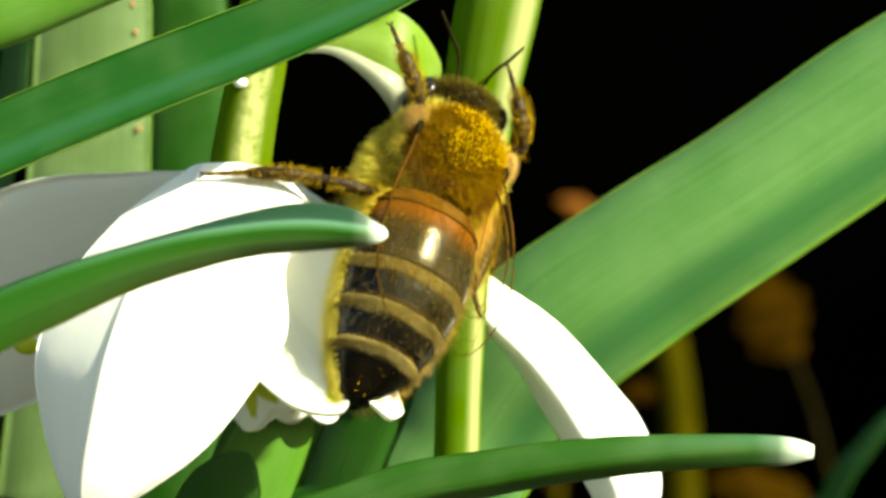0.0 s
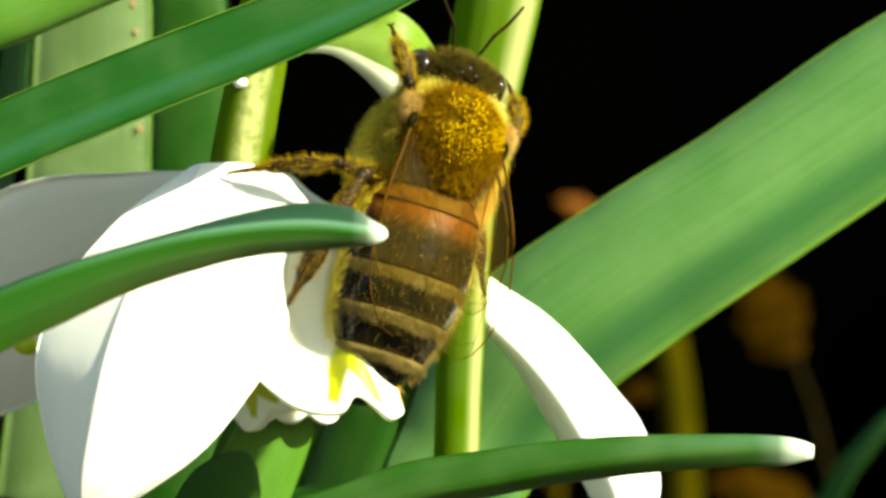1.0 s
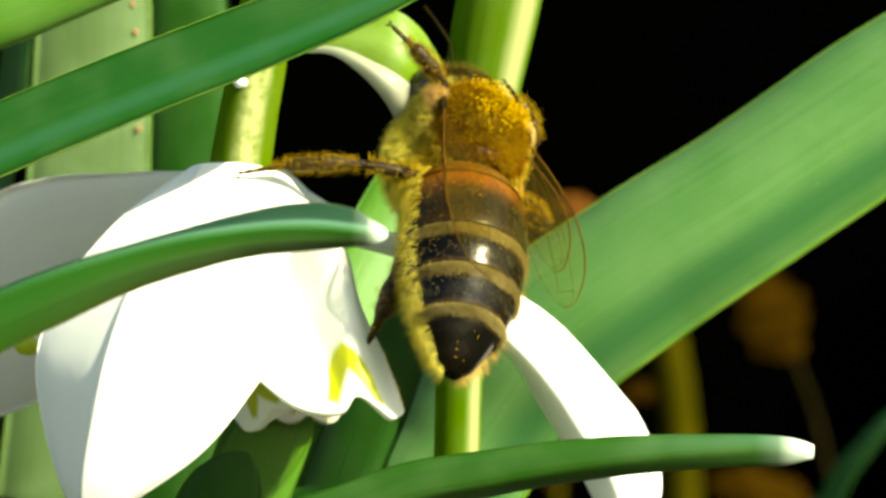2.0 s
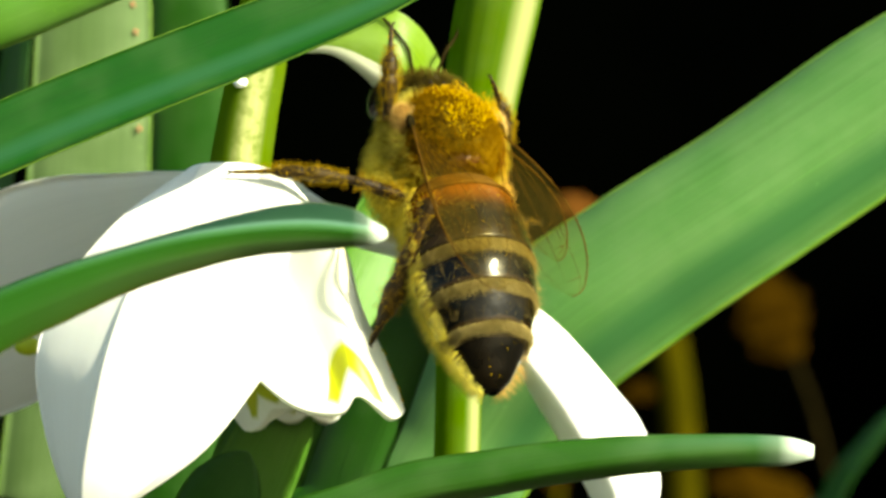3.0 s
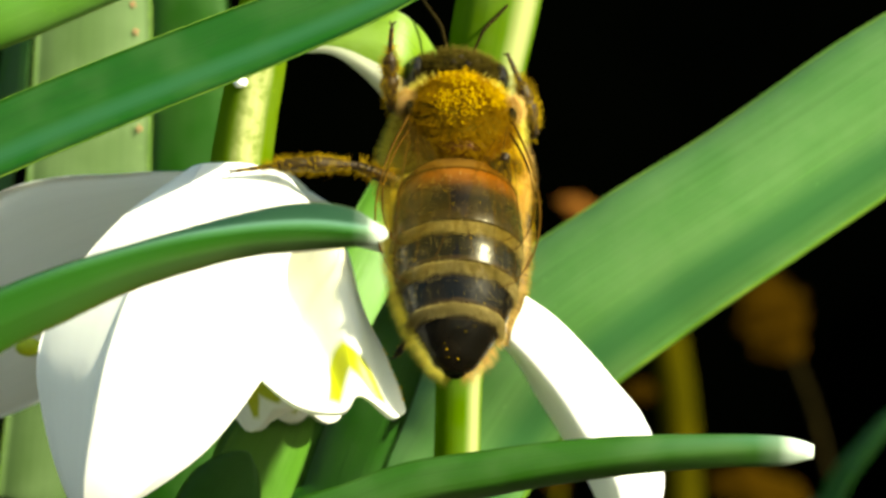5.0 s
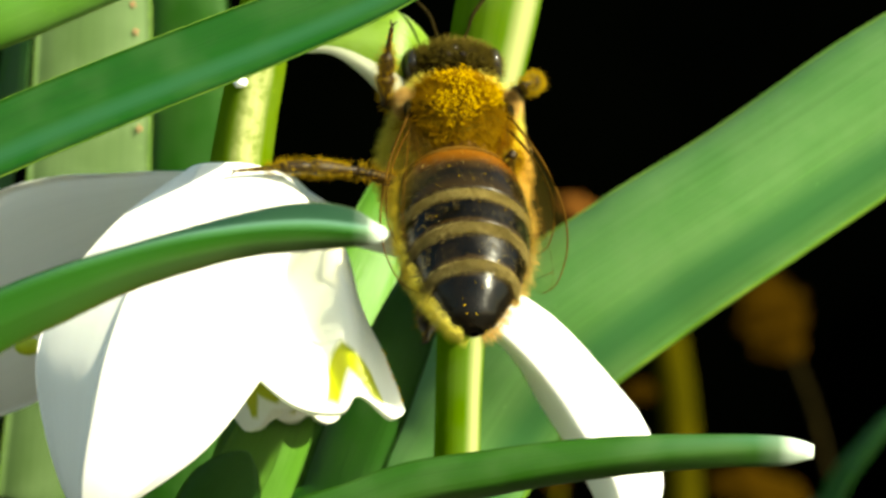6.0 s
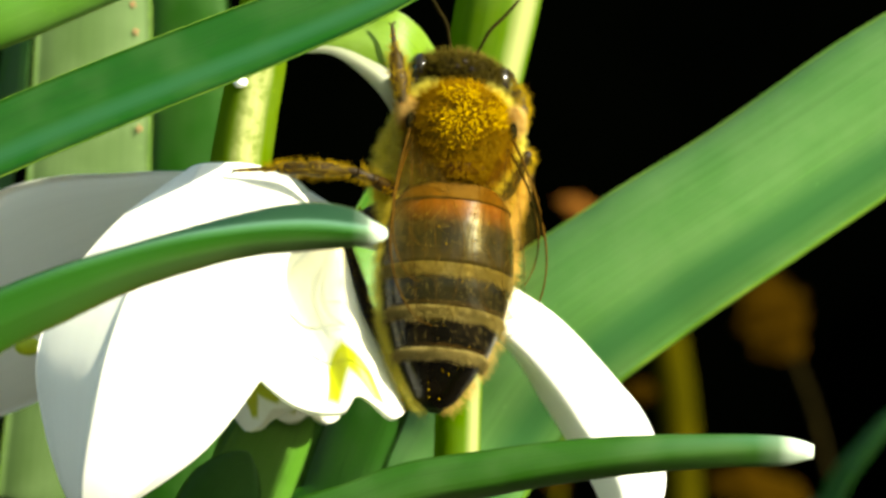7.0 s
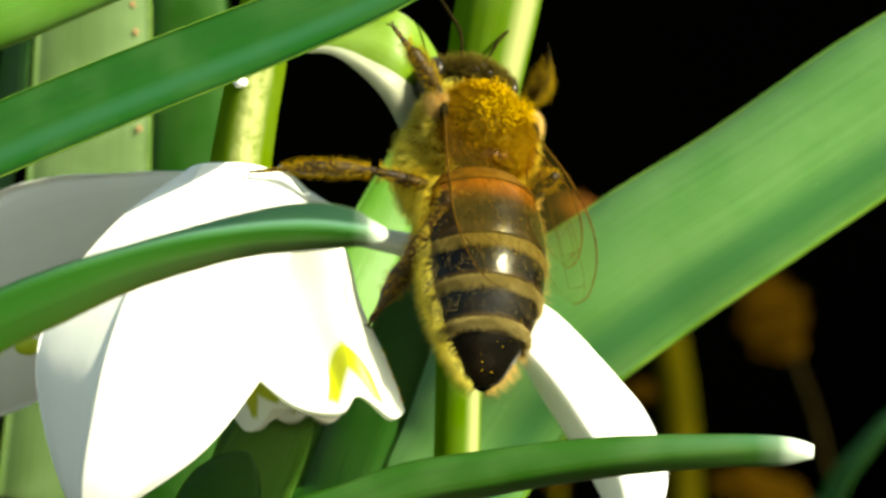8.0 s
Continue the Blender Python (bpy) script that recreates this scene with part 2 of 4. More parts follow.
M_AMBER = plate_material("amber_plate", [(0.0, (0.060, 0.023, 0.003)), (0.10, (0.115, 0.040, 0.003)), (0.24, (0.080, 0.028, 0.003)), (0.42, (0.018, 0.009, 0.0015)), (0.60, DARK_PLATE), (0.90, (0.012, 0.007, 0.0015))])
M_BANDED = plate_material("banded_plate", [(0.0, (0.16, 0.115, 0.026)), (0.24, (0.20, 0.145, 0.036)), (0.34, (0.030, 0.020, 0.005)), (0.42, DARK_PLATE), (0.86, DARK_PLATE), (0.92, (0.016, 0.009, 0.002))])
M_TAIL = plate_material("tail_plate", [(0.0, (0.16, 0.115, 0.026)), (0.14, (0.19, 0.14, 0.036)), (0.21, (0.024, 0.016, 0.004)), (0.28, DARK_PLATE), (0.9, DARK_PLATE)])
M_PLATE_AMBER = dull(plain("amber_chitin", (0.060, 0.020, 0.002), 0.4, (0.125, 0.042, 0.005), 900, 0.012))
M_WING = wing_material()
M_VEIN = matt(plain("wing_vein", (0.030, 0.014, 0.002), 0.4, (0.060, 0.030, 0.005), 1500))


# ---- shape helpers ----
def glide(values, n):
    """n even samples of a smooth curve through the values (numbers or tuples)."""
    p = np.array(values, float)
    if p.ndim == 1:
        p = p[:, None]
    k = len(p)
    t = np.linspace(0, k - 1, n)
    i = np.clip(t.astype(int), 0, k - 2)
    f = (t - i)[:, None]
    a, b, c, d = p[np.maximum(i - 1, 0)], p[i], p[i + 1], p[np.minimum(i + 2, k - 1)]
    return 0.5 * (2 * b + (c - a) * f + (2 * a - 5 * b + 4 * c - d) * f ** 2 + (3 * b - a - 3 * c + d) * f ** 3)


def unit(v):
    return v / np.maximum(np.linalg.norm(v, axis=-1, keepdims=True), 1e-9)


class Shape:
    """Vertices in millimetres, faces with a material slot each, and a UV for each vertex."""

    def __init__(self):
        self.v, self.f, self.s, self.uv = [], [], [], []

    def add(self, verts, faces, slot=0, uvs=None):
        o = len(self.v)
        self.v.extend(map(tuple, verts))
        self.f.extend(tuple(i + o for i in f) for f in faces)
        self.s.extend([slot] * len(faces))
        self.uv.extend(map(tuple, uvs) if uvs is not None else [(0.5, 0.5)] * len(verts))
        return self

    def mesh(self, name, materials, origin=(0, 0, 0)):
        me = bpy.data.meshes.new(name)
        v = (np.array(self.v) - np.array(origin)) * MM
        me.from_pydata(v.tolist(), [], self.f)
        for m in materials:
            me.materials.append(m)
        me.polygons.foreach_set("material_index", self.s)
        me.polygons.foreach_set("use_smooth", [True] * len(self.f))
        layer = me.uv_layers.new(name="UVMap")
        loops = np.zeros(len(me.loops), int)
        me.loops.foreach_get("vertex_index", loops)
        layer.data.foreach_set("uv", np.array(self.uv)[loops].ravel())
        me.update()
        return me


def part(name, shape, materials, parent=None, label="", origin=(0, 0, 0), at=None):
    """One mesh object; under a parent whose origin the shape is measured from."""
    mats = materials if isinstance(materials, (list, tuple)) else [materials]
    ob = new(name, shape.mesh(name, mats, origin))
    if parent is not None:
        ob.parent = parent
    if at is not None:
        ob.location = [q * MM for q in at]
    return tagged(ob, label)


def thing(name, at, label, category, group=""):
    ob = new(name)
    ob.empty_display_size = 0.005
    ob.location = [q * MM for q in at]
    return tagged(ob, label, category, group)


def grid_faces(n, m, closed=False):
    w = m if closed else m - 1
    return [(i * m + j, i * m + (j + 1) % m, (i + 1) * m + (j + 1) % m, (i + 1) * m + j) for i in range(n - 1) for j in range(w)]


def tube(spine, radii, n=40, sides=14, shape=None, slot=0, flat=1.0, cap=True):
    """A round stalk along a smooth line."""
    shape = shape or Shape()
    c = glide(spine, n)
    r = glide(radii, n)[:, 0]
    t = unit(np.gradient(c, axis=0))
    ref = np.array((0.0, -1.0, 0.0)) if abs(t[:, 1]).mean() < 0.8 else np.array((1.0, 0, 0))
    a = unit(np.cross(t, ref))
    b = np.cross(a, t)
    ang = np.linspace(0, 2 * np.pi, sides, endpoint=False)
    v = c[:, None] + r[:, None, None] * (np.cos(ang)[None, :, None] * a[:, None] + flat * np.sin(ang)[None, :, None] * b[:, None])
    uv = np.stack(np.broadcast_arrays(np.linspace(0, 1, sides)[None, :], np.linspace(0, 1, n)[:, None]), -1)
    f = grid_faces(n, sides, True)
    if cap:
        f += [tuple(range(sides))[::-1], tuple((n - 1) * sides + j for j in range(sides))]
    return shape.add(v.reshape(-1, 3), f, slot, uv.reshape(-1, 2))


def ribbon(spine, widths, face=(0, -1, 0), cup=20, thick=0.35, n=90, m=15, rim=0.0, wave=0.0, seed=1, notch=0.0, keel=0.0, fold=None):
    """A blade along a smooth line: half widths, the way its face looks, and how far it bends round (degrees each side)."""
    c = glide(spine, n)
    hw = np.maximum(glide(widths, n)[:, 0], 0.01)
    faces = np.array(face, float)
    nrm = np.broadcast_to(faces, (n, 3)) if faces.ndim == 1 else glide(face, n)
    bend = np.radians(np.full(n, cup) if isinstance(cup, (int, float)) else glide(cup, n)[:, 0])
    t = unit(np.gradient(c, axis=0))
    side = unit(np.cross(t, nrm))
    up = np.cross(side, t)
    u = np.linspace(-1, 1, m)
    phi = bend[:, None] * u[None]
    rad = (hw / np.maximum(np.sin(np.abs(bend)), 1e-3) * np.sign(bend + 1e-9))[:, None]
    x = rad * np.sin(phi)
    z = -rad * (1 - np.cos(phi))
    if keel:
        x = hw[:, None] * u[None]
        z = -keel * hw[:, None] * (np.sqrt(u[None] ** 2 + 0.006) - 0.077)
        phi = np.arctan(keel) * np.clip(u[None] * 4, -1, 1) + 0 * x
    if fold:
        u0, deg = fold
        e = np.radians(glide(deg, n)) if isinstance(deg, list) else np.radians(deg)
        k = np.clip((u - u0) / 0.12, 0, 1)[None]
        x0, z0 = rad * np.sin(bend[:, None] * u0), -rad * (1 - np.cos(bend[:, None] * u0))
        dx, dz = x - x0, z - z0
        fx, fz = x0 + dx * np.cos(e) + dz * np.sin(e), z0 - dx * np.sin(e) + dz * np.cos(e)
        x, z = np.where(u[None] > u0, fx, x), np.where(u[None] > u0, fz, z)
        phi = phi + k * e
    rnd = random.Random(seed)
    if wave:
        f1, f2, p1, p2 = rnd.uniform(2, 4), rnd.uniform(5, 8), rnd.uniform(0, 6), rnd.uniform(0, 6)
        s = np.linspace(0, 6.28, n)[:, None]
        x = x * (1 + wave * 0.3 * np.sin(s * f2 + p1 + u[None]))
        z = z + wave * hw[:, None] * (np.sin(s * f1 + p1) * u[None] + 0.5 * np.sin(s * f2 + p2 + 2 * u[None]) * u[None] ** 2)
    mid = c[:, None] + x[..., None] * side[:, None] + z[..., None] * up[:, None]
    if notch:
        k = np.clip((np.linspace(0, 1, n) - 0.9) / 0.1, 0, 1)[:, None]
        mid = mid + (t[:, None] * ((1 - 5 * (np.abs(u)[None] - 0.5) ** 2) * notch * k ** 2)[..., None])
    loc = unit(np.cos(phi)[..., None] * up[:, None] + np.sin(phi)[..., None] * side[:, None])
    th = thick * 0.5 * (1 - 0.75 * np.abs(u)[None] ** 6) * np.minimum(1, hw / (0.6 * thick + 1e-6))[:, None]
    top, low = mid + loc * th[..., None], mid - loc * th[..., None]
    uv = np.stack(np.broadcast_arrays((u[None] + 1) / 2, np.linspace(0, 1, n)[:, None]), -1).reshape(-1, 2)
    sh = Shape()
    q = n * m
    f = grid_faces(n, m)
    f = [tuple(reversed(k)) for k in f] + [tuple(i + q for i in k) for k in f]
    for i in range(n - 1):
        f.append((i * m, (i + 1) * m, q + (i + 1) * m, q + i * m))
        f.append((i * m + m - 1, q + i * m + m - 1, q + (i + 1) * m + m - 1, (i + 1) * m + m - 1))
    f.append(tuple(range(m)) + tuple(q + j for j in reversed(range(m))))
    f.append(tuple((n - 1) * m + j for j in reversed(range(m))) + tuple(q + (n - 1) * m + j for j in range(m)))
    sh.add(np.concatenate([top.reshape(-1, 3), low.reshape(-1, 3)]), f, 0, np.concatenate([uv, uv]))
    if rim:
        for j in (0, m - 1):
            tube(mid[::2, j], [rim] * len(mid[::2]), n, 8, sh, 1)
    return sh


def loft(curves, thick=0.3, n=80, m=41, straight=False, edge=0.25):
    """A sheet stretched over lengthwise curves laid side by side; straight: it is creased along each of them."""
    lines = np.stack([glide(c, n) for c in curves], 1)
    k = len(curves)
    if straight:
        t = np.linspace(0, k - 1, m)
        i = np.clip(t.astype(int), 0, k - 2)
        f = (t - i)[None, :, None]
        mid = lines[:, i] * (1 - f) + lines[:, i + 1] * f
        soft = mid.copy()
        for _ in range(2):
            soft[:, 1:-1] = 0.25 * soft[:, :-2] + 0.5 * soft[:, 1:-1] + 0.25 * soft[:, 2:]
        mid = soft
    else:
        mid = np.stack([glide(row, m) for row in lines], 0)
    along_it, across = np.gradient(mid, axis=0), np.gradient(mid, axis=1)
    nrm = unit(np.cross(along_it, across))
    nrm = np.where((nrm[..., 1].mean() < 0), nrm, -nrm)
    u = np.linspace(-1, 1, m)
    half = 0.5 * thick * (1 - (1 - edge) * np.abs(u) ** 8)[None, :, None]
    uv = np.stack(np.broadcast_arrays((u[None] + 1) / 2, np.linspace(0, 1, n)[:, None]), -1).reshape(-1, 2)
    q = n * m
    f = grid_faces(n, m)
    f = [tuple(reversed(a)) for a in f] + [tuple(i + q for i in a) for a in f]
    for i in range(n - 1):
        f.append((i * m, (i + 1) * m, q + (i + 1) * m, q + i * m))
        f.append((i * m + m - 1, q + i * m + m - 1, q + (i + 1) * m + m - 1, (i + 1) * m + m - 1))
    for j in range(m - 1):
        f.append((j, j + 1, q + j + 1, q + j))
        e = (n - 1) * m + j
        f.append((e + 1, e, q + e, q + e + 1))
    return Shape().add(np.concatenate([(mid + nrm * half).reshape(-1, 3), (mid - nrm * half).reshape(-1, 3)]), f, 0, np.concatenate([uv, uv]))


def ball(rx, ry, rz, at=(0, 0, 0), n=24, m=32, rough=0.0, shape=None, slot=0):
    shape = shape or Shape()
    a = np.linspace(0.02, np.pi - 0.02, n)[:, None]
    b = np.linspace(0, 2 * np.pi, m, endpoint=False)[None]
    v = np.stack(np.broadcast_arrays(np.sin(a) * np.cos(b), np.cos(a), np.sin(a) * np.sin(b)), -1)
    if rough:
        k = 1 + rough * (np.sin(5 * v[..., 0] + 3 * v[..., 2]) + np.sin(7 * v[..., 1] + 2))
        v = v * k[..., None]
    v = v * np.array((rx, ry, rz)) + np.array(at)
    f = [tuple(reversed(q)) for q in grid_faces(n, m, True)] + [tuple(range(m)), tuple((n - 1) * m + j for j in reversed(range(m)))]
    return shape.add(v.reshape(-1, 3), f, slot)


def hairs(roots, ways, lengths, radius, shape=None, slot=0, seed=3, stray=0.25):
    """Fine tapered hairs, each bent once."""
    shape = shape or Shape()
    rng = np.random.default_rng(seed)
    w = unit(np.asarray(ways) + rng.normal(0, stray, np.shape(ways)))
    r = np.asarray(roots, float)
    ln = np.asarray(lengths)[:, None]
    ref = unit(np.cross(w, rng.normal(0, 1, w.shape)))
    b = np.cross(w, ref)
    mid = r + w * ln * 0.55
    tip = r + w * ln + ref * ln * 0.18
    ang = (0, 2.09, 4.19)
    rings = [r + radius * (math.cos(q) * ref + math.sin(q) * b) for q in ang] + [mid + 0.75 * radius * (math.cos(q) * ref + math.sin(q) * b) for q in ang] + [tip]
    v = np.stack(rings, 1).reshape(-1, 3)
    one = [(0, 1, 4, 3), (1, 2, 5, 4), (2, 0, 3, 5), (3, 4, 6), (4, 5, 6), (5, 3, 6)]
    f = [tuple(i + 7 * k for i in q) for k in range(len(r)) for q in one]
    return shape.add(v, f, slot)


def grains(points, size, shape=None, slot=0, seed=5):
    """Pollen grains: small eight-sided balls."""
    shape = shape or Shape()
    rng = np.random.default_rng(seed)
    base = np.array([(1, 0, 0), (-1, 0, 0), (0, 1, 0), (0, -1, 0), (0, 0, 1), (0, 0, -1)], float)
    tri = [(0, 2, 4), (2, 1, 4), (1, 3, 4), (3, 0, 4), (2, 0, 5), (1, 2, 5), (3, 1, 5), (0, 3, 5)]
    for p in points:
        s = size * rng.uniform(0.6, 1.3)
        shape.add(base * s * rng.uniform(0.8, 1.2, (1, 3)) + np.asarray(p), tri, slot)
    return shape


# ---- the setting ----
def ground_sheet():
    sh = Shape()
    n, m = 60, 72
    rr = np.concatenate([[0.5], np.geomspace(20, 90000, n - 1)])
    a = np.linspace(0, 2 * np.pi, m, endpoint=False)
    v = []
    for r in rr:
        for q in a:
            x, y = r * math.cos(q), r * math.sin(q)
            h = 3.0 * noise.noise((x * 0.05, y * 0.05, 0)) + 1.5 * noise.noise((x * 0.15, y * 0.15, 4)) if r < 900 else 0.0
            v.append((x, y, h - 3.0))
    sh.add(v, [tuple(reversed(f)) for f in grid_faces(n, m, True)] + [tuple(range(m))])
    ob = new("ground", sh.mesh("ground", [M_SOIL]))
    tagged(ob, "dark damp garden soil under the snowdrops", "ground", kind="structure")


# added backdrop sheet, its darkness in the colour in place of real shade
def shade_sheet():
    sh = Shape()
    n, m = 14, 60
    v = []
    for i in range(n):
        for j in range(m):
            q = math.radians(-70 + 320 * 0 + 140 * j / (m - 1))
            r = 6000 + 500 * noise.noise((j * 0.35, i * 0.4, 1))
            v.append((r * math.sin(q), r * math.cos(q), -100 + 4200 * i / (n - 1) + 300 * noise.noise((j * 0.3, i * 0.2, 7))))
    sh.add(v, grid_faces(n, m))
    ob = new("backdrop", sh.mesh("backdrop", [M_SHADE_SHEET]))
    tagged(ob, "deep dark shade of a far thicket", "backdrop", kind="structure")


ground_sheet()
shade_sheet()


# ---- the snowdrops: leaves and scapes ----
def plant(base, label):
    return thing("snowdrop_plant", base, label, "snowdrop", "snowdrops in the clump")


def leaf(parent, mat, spine, widths, label="", **how):
    o = [q / MM for q in parent.location]
    return part("leaf", ribbon(spine, widths, **how), [mat, M_RIM], parent, label, o)


def build_plants():
    # the plant with the upright scape and the wide arching leaf
    base = (4.0, 11.0, 0.0)
    p = plant(base, "snowdrop plant with a wide grey-green leaf and an upright scape")
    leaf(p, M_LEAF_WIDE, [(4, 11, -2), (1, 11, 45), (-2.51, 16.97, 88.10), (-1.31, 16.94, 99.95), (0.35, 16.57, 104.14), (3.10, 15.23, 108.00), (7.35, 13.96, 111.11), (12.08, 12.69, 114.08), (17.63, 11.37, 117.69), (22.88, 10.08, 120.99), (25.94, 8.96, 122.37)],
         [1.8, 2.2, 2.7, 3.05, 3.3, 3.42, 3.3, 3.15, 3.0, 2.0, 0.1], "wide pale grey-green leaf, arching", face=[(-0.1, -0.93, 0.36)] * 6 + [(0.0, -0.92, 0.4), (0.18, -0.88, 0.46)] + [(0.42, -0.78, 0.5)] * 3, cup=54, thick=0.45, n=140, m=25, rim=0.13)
    leaf(p, M_LEAF_SHADE, [(0, 9, -2), (-3, 9, 50), (-6.37, 8.74, 92.69), (-3.92, 7.96, 101.67), (-2.43, 7.63, 105.43), (-1.17, 7.36, 108.46), (-0.40, 7.57, 110.68), (0.02, 7.82, 112.40)],
         [1.4, 1.6, 1.65, 1.6, 1.5, 1.2, 0.6, 0.05], "dark green shaded leaf", face=(-0.5, -0.85, 0.0), cup=12, thick=0.4)
    o = [q / MM for q in p.location]
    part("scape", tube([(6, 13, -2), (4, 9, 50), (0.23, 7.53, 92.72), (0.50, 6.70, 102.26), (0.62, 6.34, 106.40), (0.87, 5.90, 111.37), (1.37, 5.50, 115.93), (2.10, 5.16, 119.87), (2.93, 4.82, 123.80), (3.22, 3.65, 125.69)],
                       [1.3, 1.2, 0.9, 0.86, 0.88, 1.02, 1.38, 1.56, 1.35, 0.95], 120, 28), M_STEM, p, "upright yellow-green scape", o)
    part("spathe", loft([[(-6.48, 4.10, 117.84), (-4.62, 3.80, 118.17), (-3.17, 3.60, 118.68), (-1.93, 3.50, 119.06), (-0.97, 3.80, 118.55), (-0.29, 4.50, 117.69), (0.12, 5.40, 116.76)],
            [(-6.25, 3.40, 117.62), (-4.60, 3.20, 117.80), (-3.26, 3.00, 117.90), (-2.13, 2.90, 117.68), (-1.35, 3.10, 117.12), (-0.86, 3.70, 116.44), (-0.45, 4.50, 115.81)],
            [(-6.04, 3.40, 117.50), (-4.80, 3.20, 117.57), (-3.67, 3.00, 117.42), (-2.64, 2.90, 116.89), (-1.88, 3.00, 116.39), (-1.31, 3.50, 115.85), (-0.87, 4.30, 115.27)]], 0.2, 70, 21), [M_SPATHE], p, "bright green arching spathe", o)
    part("spathe_membrane", loft([[(-6.46, 3.50, 117.63), (-4.81, 3.30, 117.73), (-3.67, 3.00, 117.57), (-2.58, 2.80, 117.08), (-1.72, 2.85, 116.64), (-1.05, 3.30, 116.16), (-0.66, 4.10, 115.55)],
            [(-6.40, 3.20, 117.47), (-4.90, 3.00, 117.52), (-3.80, 2.70, 117.38), (-2.74, 2.50, 116.76), (-1.92, 2.60, 116.09), (-1.43, 3.10, 115.47), (-1.15, 3.90, 115.01)],
            [(-6.37, 3.50, 117.36), (-4.91, 3.30, 117.48), (-3.89, 3.00, 117.30), (-2.89, 2.90, 116.52), (-2.15, 3.00, 115.71), (-1.77, 3.50, 115.07), (-1.57, 4.30, 114.75)]], 0.12, 60, 15), [M_MEMBRANE], p, "thin whitish membrane of the spathe", o)

    # the plant whose leaves cross in front of the flower
    p = plant((-34.0, -6.0, 0.0), "snowdrop plant with deep green strap leaves arching over the flower")
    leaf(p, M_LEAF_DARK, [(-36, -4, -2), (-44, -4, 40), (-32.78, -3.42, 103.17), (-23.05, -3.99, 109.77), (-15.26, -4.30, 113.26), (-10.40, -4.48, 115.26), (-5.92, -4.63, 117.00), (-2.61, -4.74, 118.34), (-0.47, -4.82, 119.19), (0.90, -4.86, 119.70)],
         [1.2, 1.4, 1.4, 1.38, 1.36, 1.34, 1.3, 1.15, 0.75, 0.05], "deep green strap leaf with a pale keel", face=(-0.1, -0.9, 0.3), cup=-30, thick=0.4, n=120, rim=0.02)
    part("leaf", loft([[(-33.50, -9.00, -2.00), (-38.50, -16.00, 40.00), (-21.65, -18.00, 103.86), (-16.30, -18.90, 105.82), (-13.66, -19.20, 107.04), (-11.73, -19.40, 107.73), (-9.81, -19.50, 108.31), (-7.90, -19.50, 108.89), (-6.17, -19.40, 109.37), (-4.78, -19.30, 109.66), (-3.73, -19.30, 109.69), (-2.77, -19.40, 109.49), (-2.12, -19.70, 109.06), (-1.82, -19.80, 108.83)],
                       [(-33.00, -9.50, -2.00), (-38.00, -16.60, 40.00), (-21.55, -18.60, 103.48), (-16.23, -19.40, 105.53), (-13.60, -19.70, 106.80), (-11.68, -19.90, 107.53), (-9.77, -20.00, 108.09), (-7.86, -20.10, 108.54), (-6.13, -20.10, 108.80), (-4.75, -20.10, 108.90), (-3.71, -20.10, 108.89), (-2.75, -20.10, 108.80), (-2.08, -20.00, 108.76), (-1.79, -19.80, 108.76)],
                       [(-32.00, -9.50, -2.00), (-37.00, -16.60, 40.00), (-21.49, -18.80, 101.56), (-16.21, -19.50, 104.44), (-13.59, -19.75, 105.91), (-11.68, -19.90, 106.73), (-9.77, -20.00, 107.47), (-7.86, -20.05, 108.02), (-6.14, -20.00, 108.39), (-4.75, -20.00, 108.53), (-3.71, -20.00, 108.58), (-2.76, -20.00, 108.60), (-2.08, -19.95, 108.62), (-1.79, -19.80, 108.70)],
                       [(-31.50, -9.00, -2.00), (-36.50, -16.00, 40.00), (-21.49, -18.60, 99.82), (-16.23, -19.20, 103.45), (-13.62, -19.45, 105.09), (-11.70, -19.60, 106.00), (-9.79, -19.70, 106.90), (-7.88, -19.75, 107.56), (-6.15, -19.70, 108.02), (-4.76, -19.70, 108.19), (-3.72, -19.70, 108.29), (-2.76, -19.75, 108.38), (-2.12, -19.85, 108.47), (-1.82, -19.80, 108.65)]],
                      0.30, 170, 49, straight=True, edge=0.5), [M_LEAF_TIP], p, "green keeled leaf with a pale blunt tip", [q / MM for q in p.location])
    leaf(p, M_LEAF_YELLOW, [(-40, 0, -2), (-50, 0, 60), (-25.51, -1.27, 113.10), (-18.56, -1.59, 116.70), (-14.98, -1.71, 118.05), (-12.00, -1.82, 119.27), (-7.63, -1.96, 120.92), (-1.67, -2.09, 122.40)],
         [1.2, 1.2, 0.95, 0.88, 0.84, 0.8, 0.7, 0.05], "yellow-green strap leaf", face=(0.0, -0.9, -0.25), cup=40, thick=0.4, rim=0.08)

    # leaves behind
    p = plant((-16.0, 33.0, 0.0), "snowdrop plant with pale upright leaves behind the flower")
    leaf(p, M_LEAF_PALE, [(-16, 32, -2), (-16, 31, 50), (-16.78, 31.47, 94.47), (-16.03, 30.80, 102.12), (-15.46, 30.22, 108.81), (-15.02, 29.59, 115.99), (-14.78, 28.96, 123.16), (-14.62, 28.13, 132.72), (-14.34, 28.27, 142.54)],
         [1.7, 2.3, 2.8, 2.85, 2.65, 2.55, 2.35, 1.8, 0.1], "pale grey-green upright leaf", face=(0.15, -1, 0.1), cup=20, thick=0.45, n=120, rim=0.07)
    for at in ((-13.19, 29.13, 122.99), (-13.07, 29.23, 121.82), (-12.92, 29.59, 117.72)):
        part("rust_spot", ball(0.11, 0.08, 0.15, at, 8, 12), M_RUST, p, "small orange rust spot", [q / MM for q in p.location])
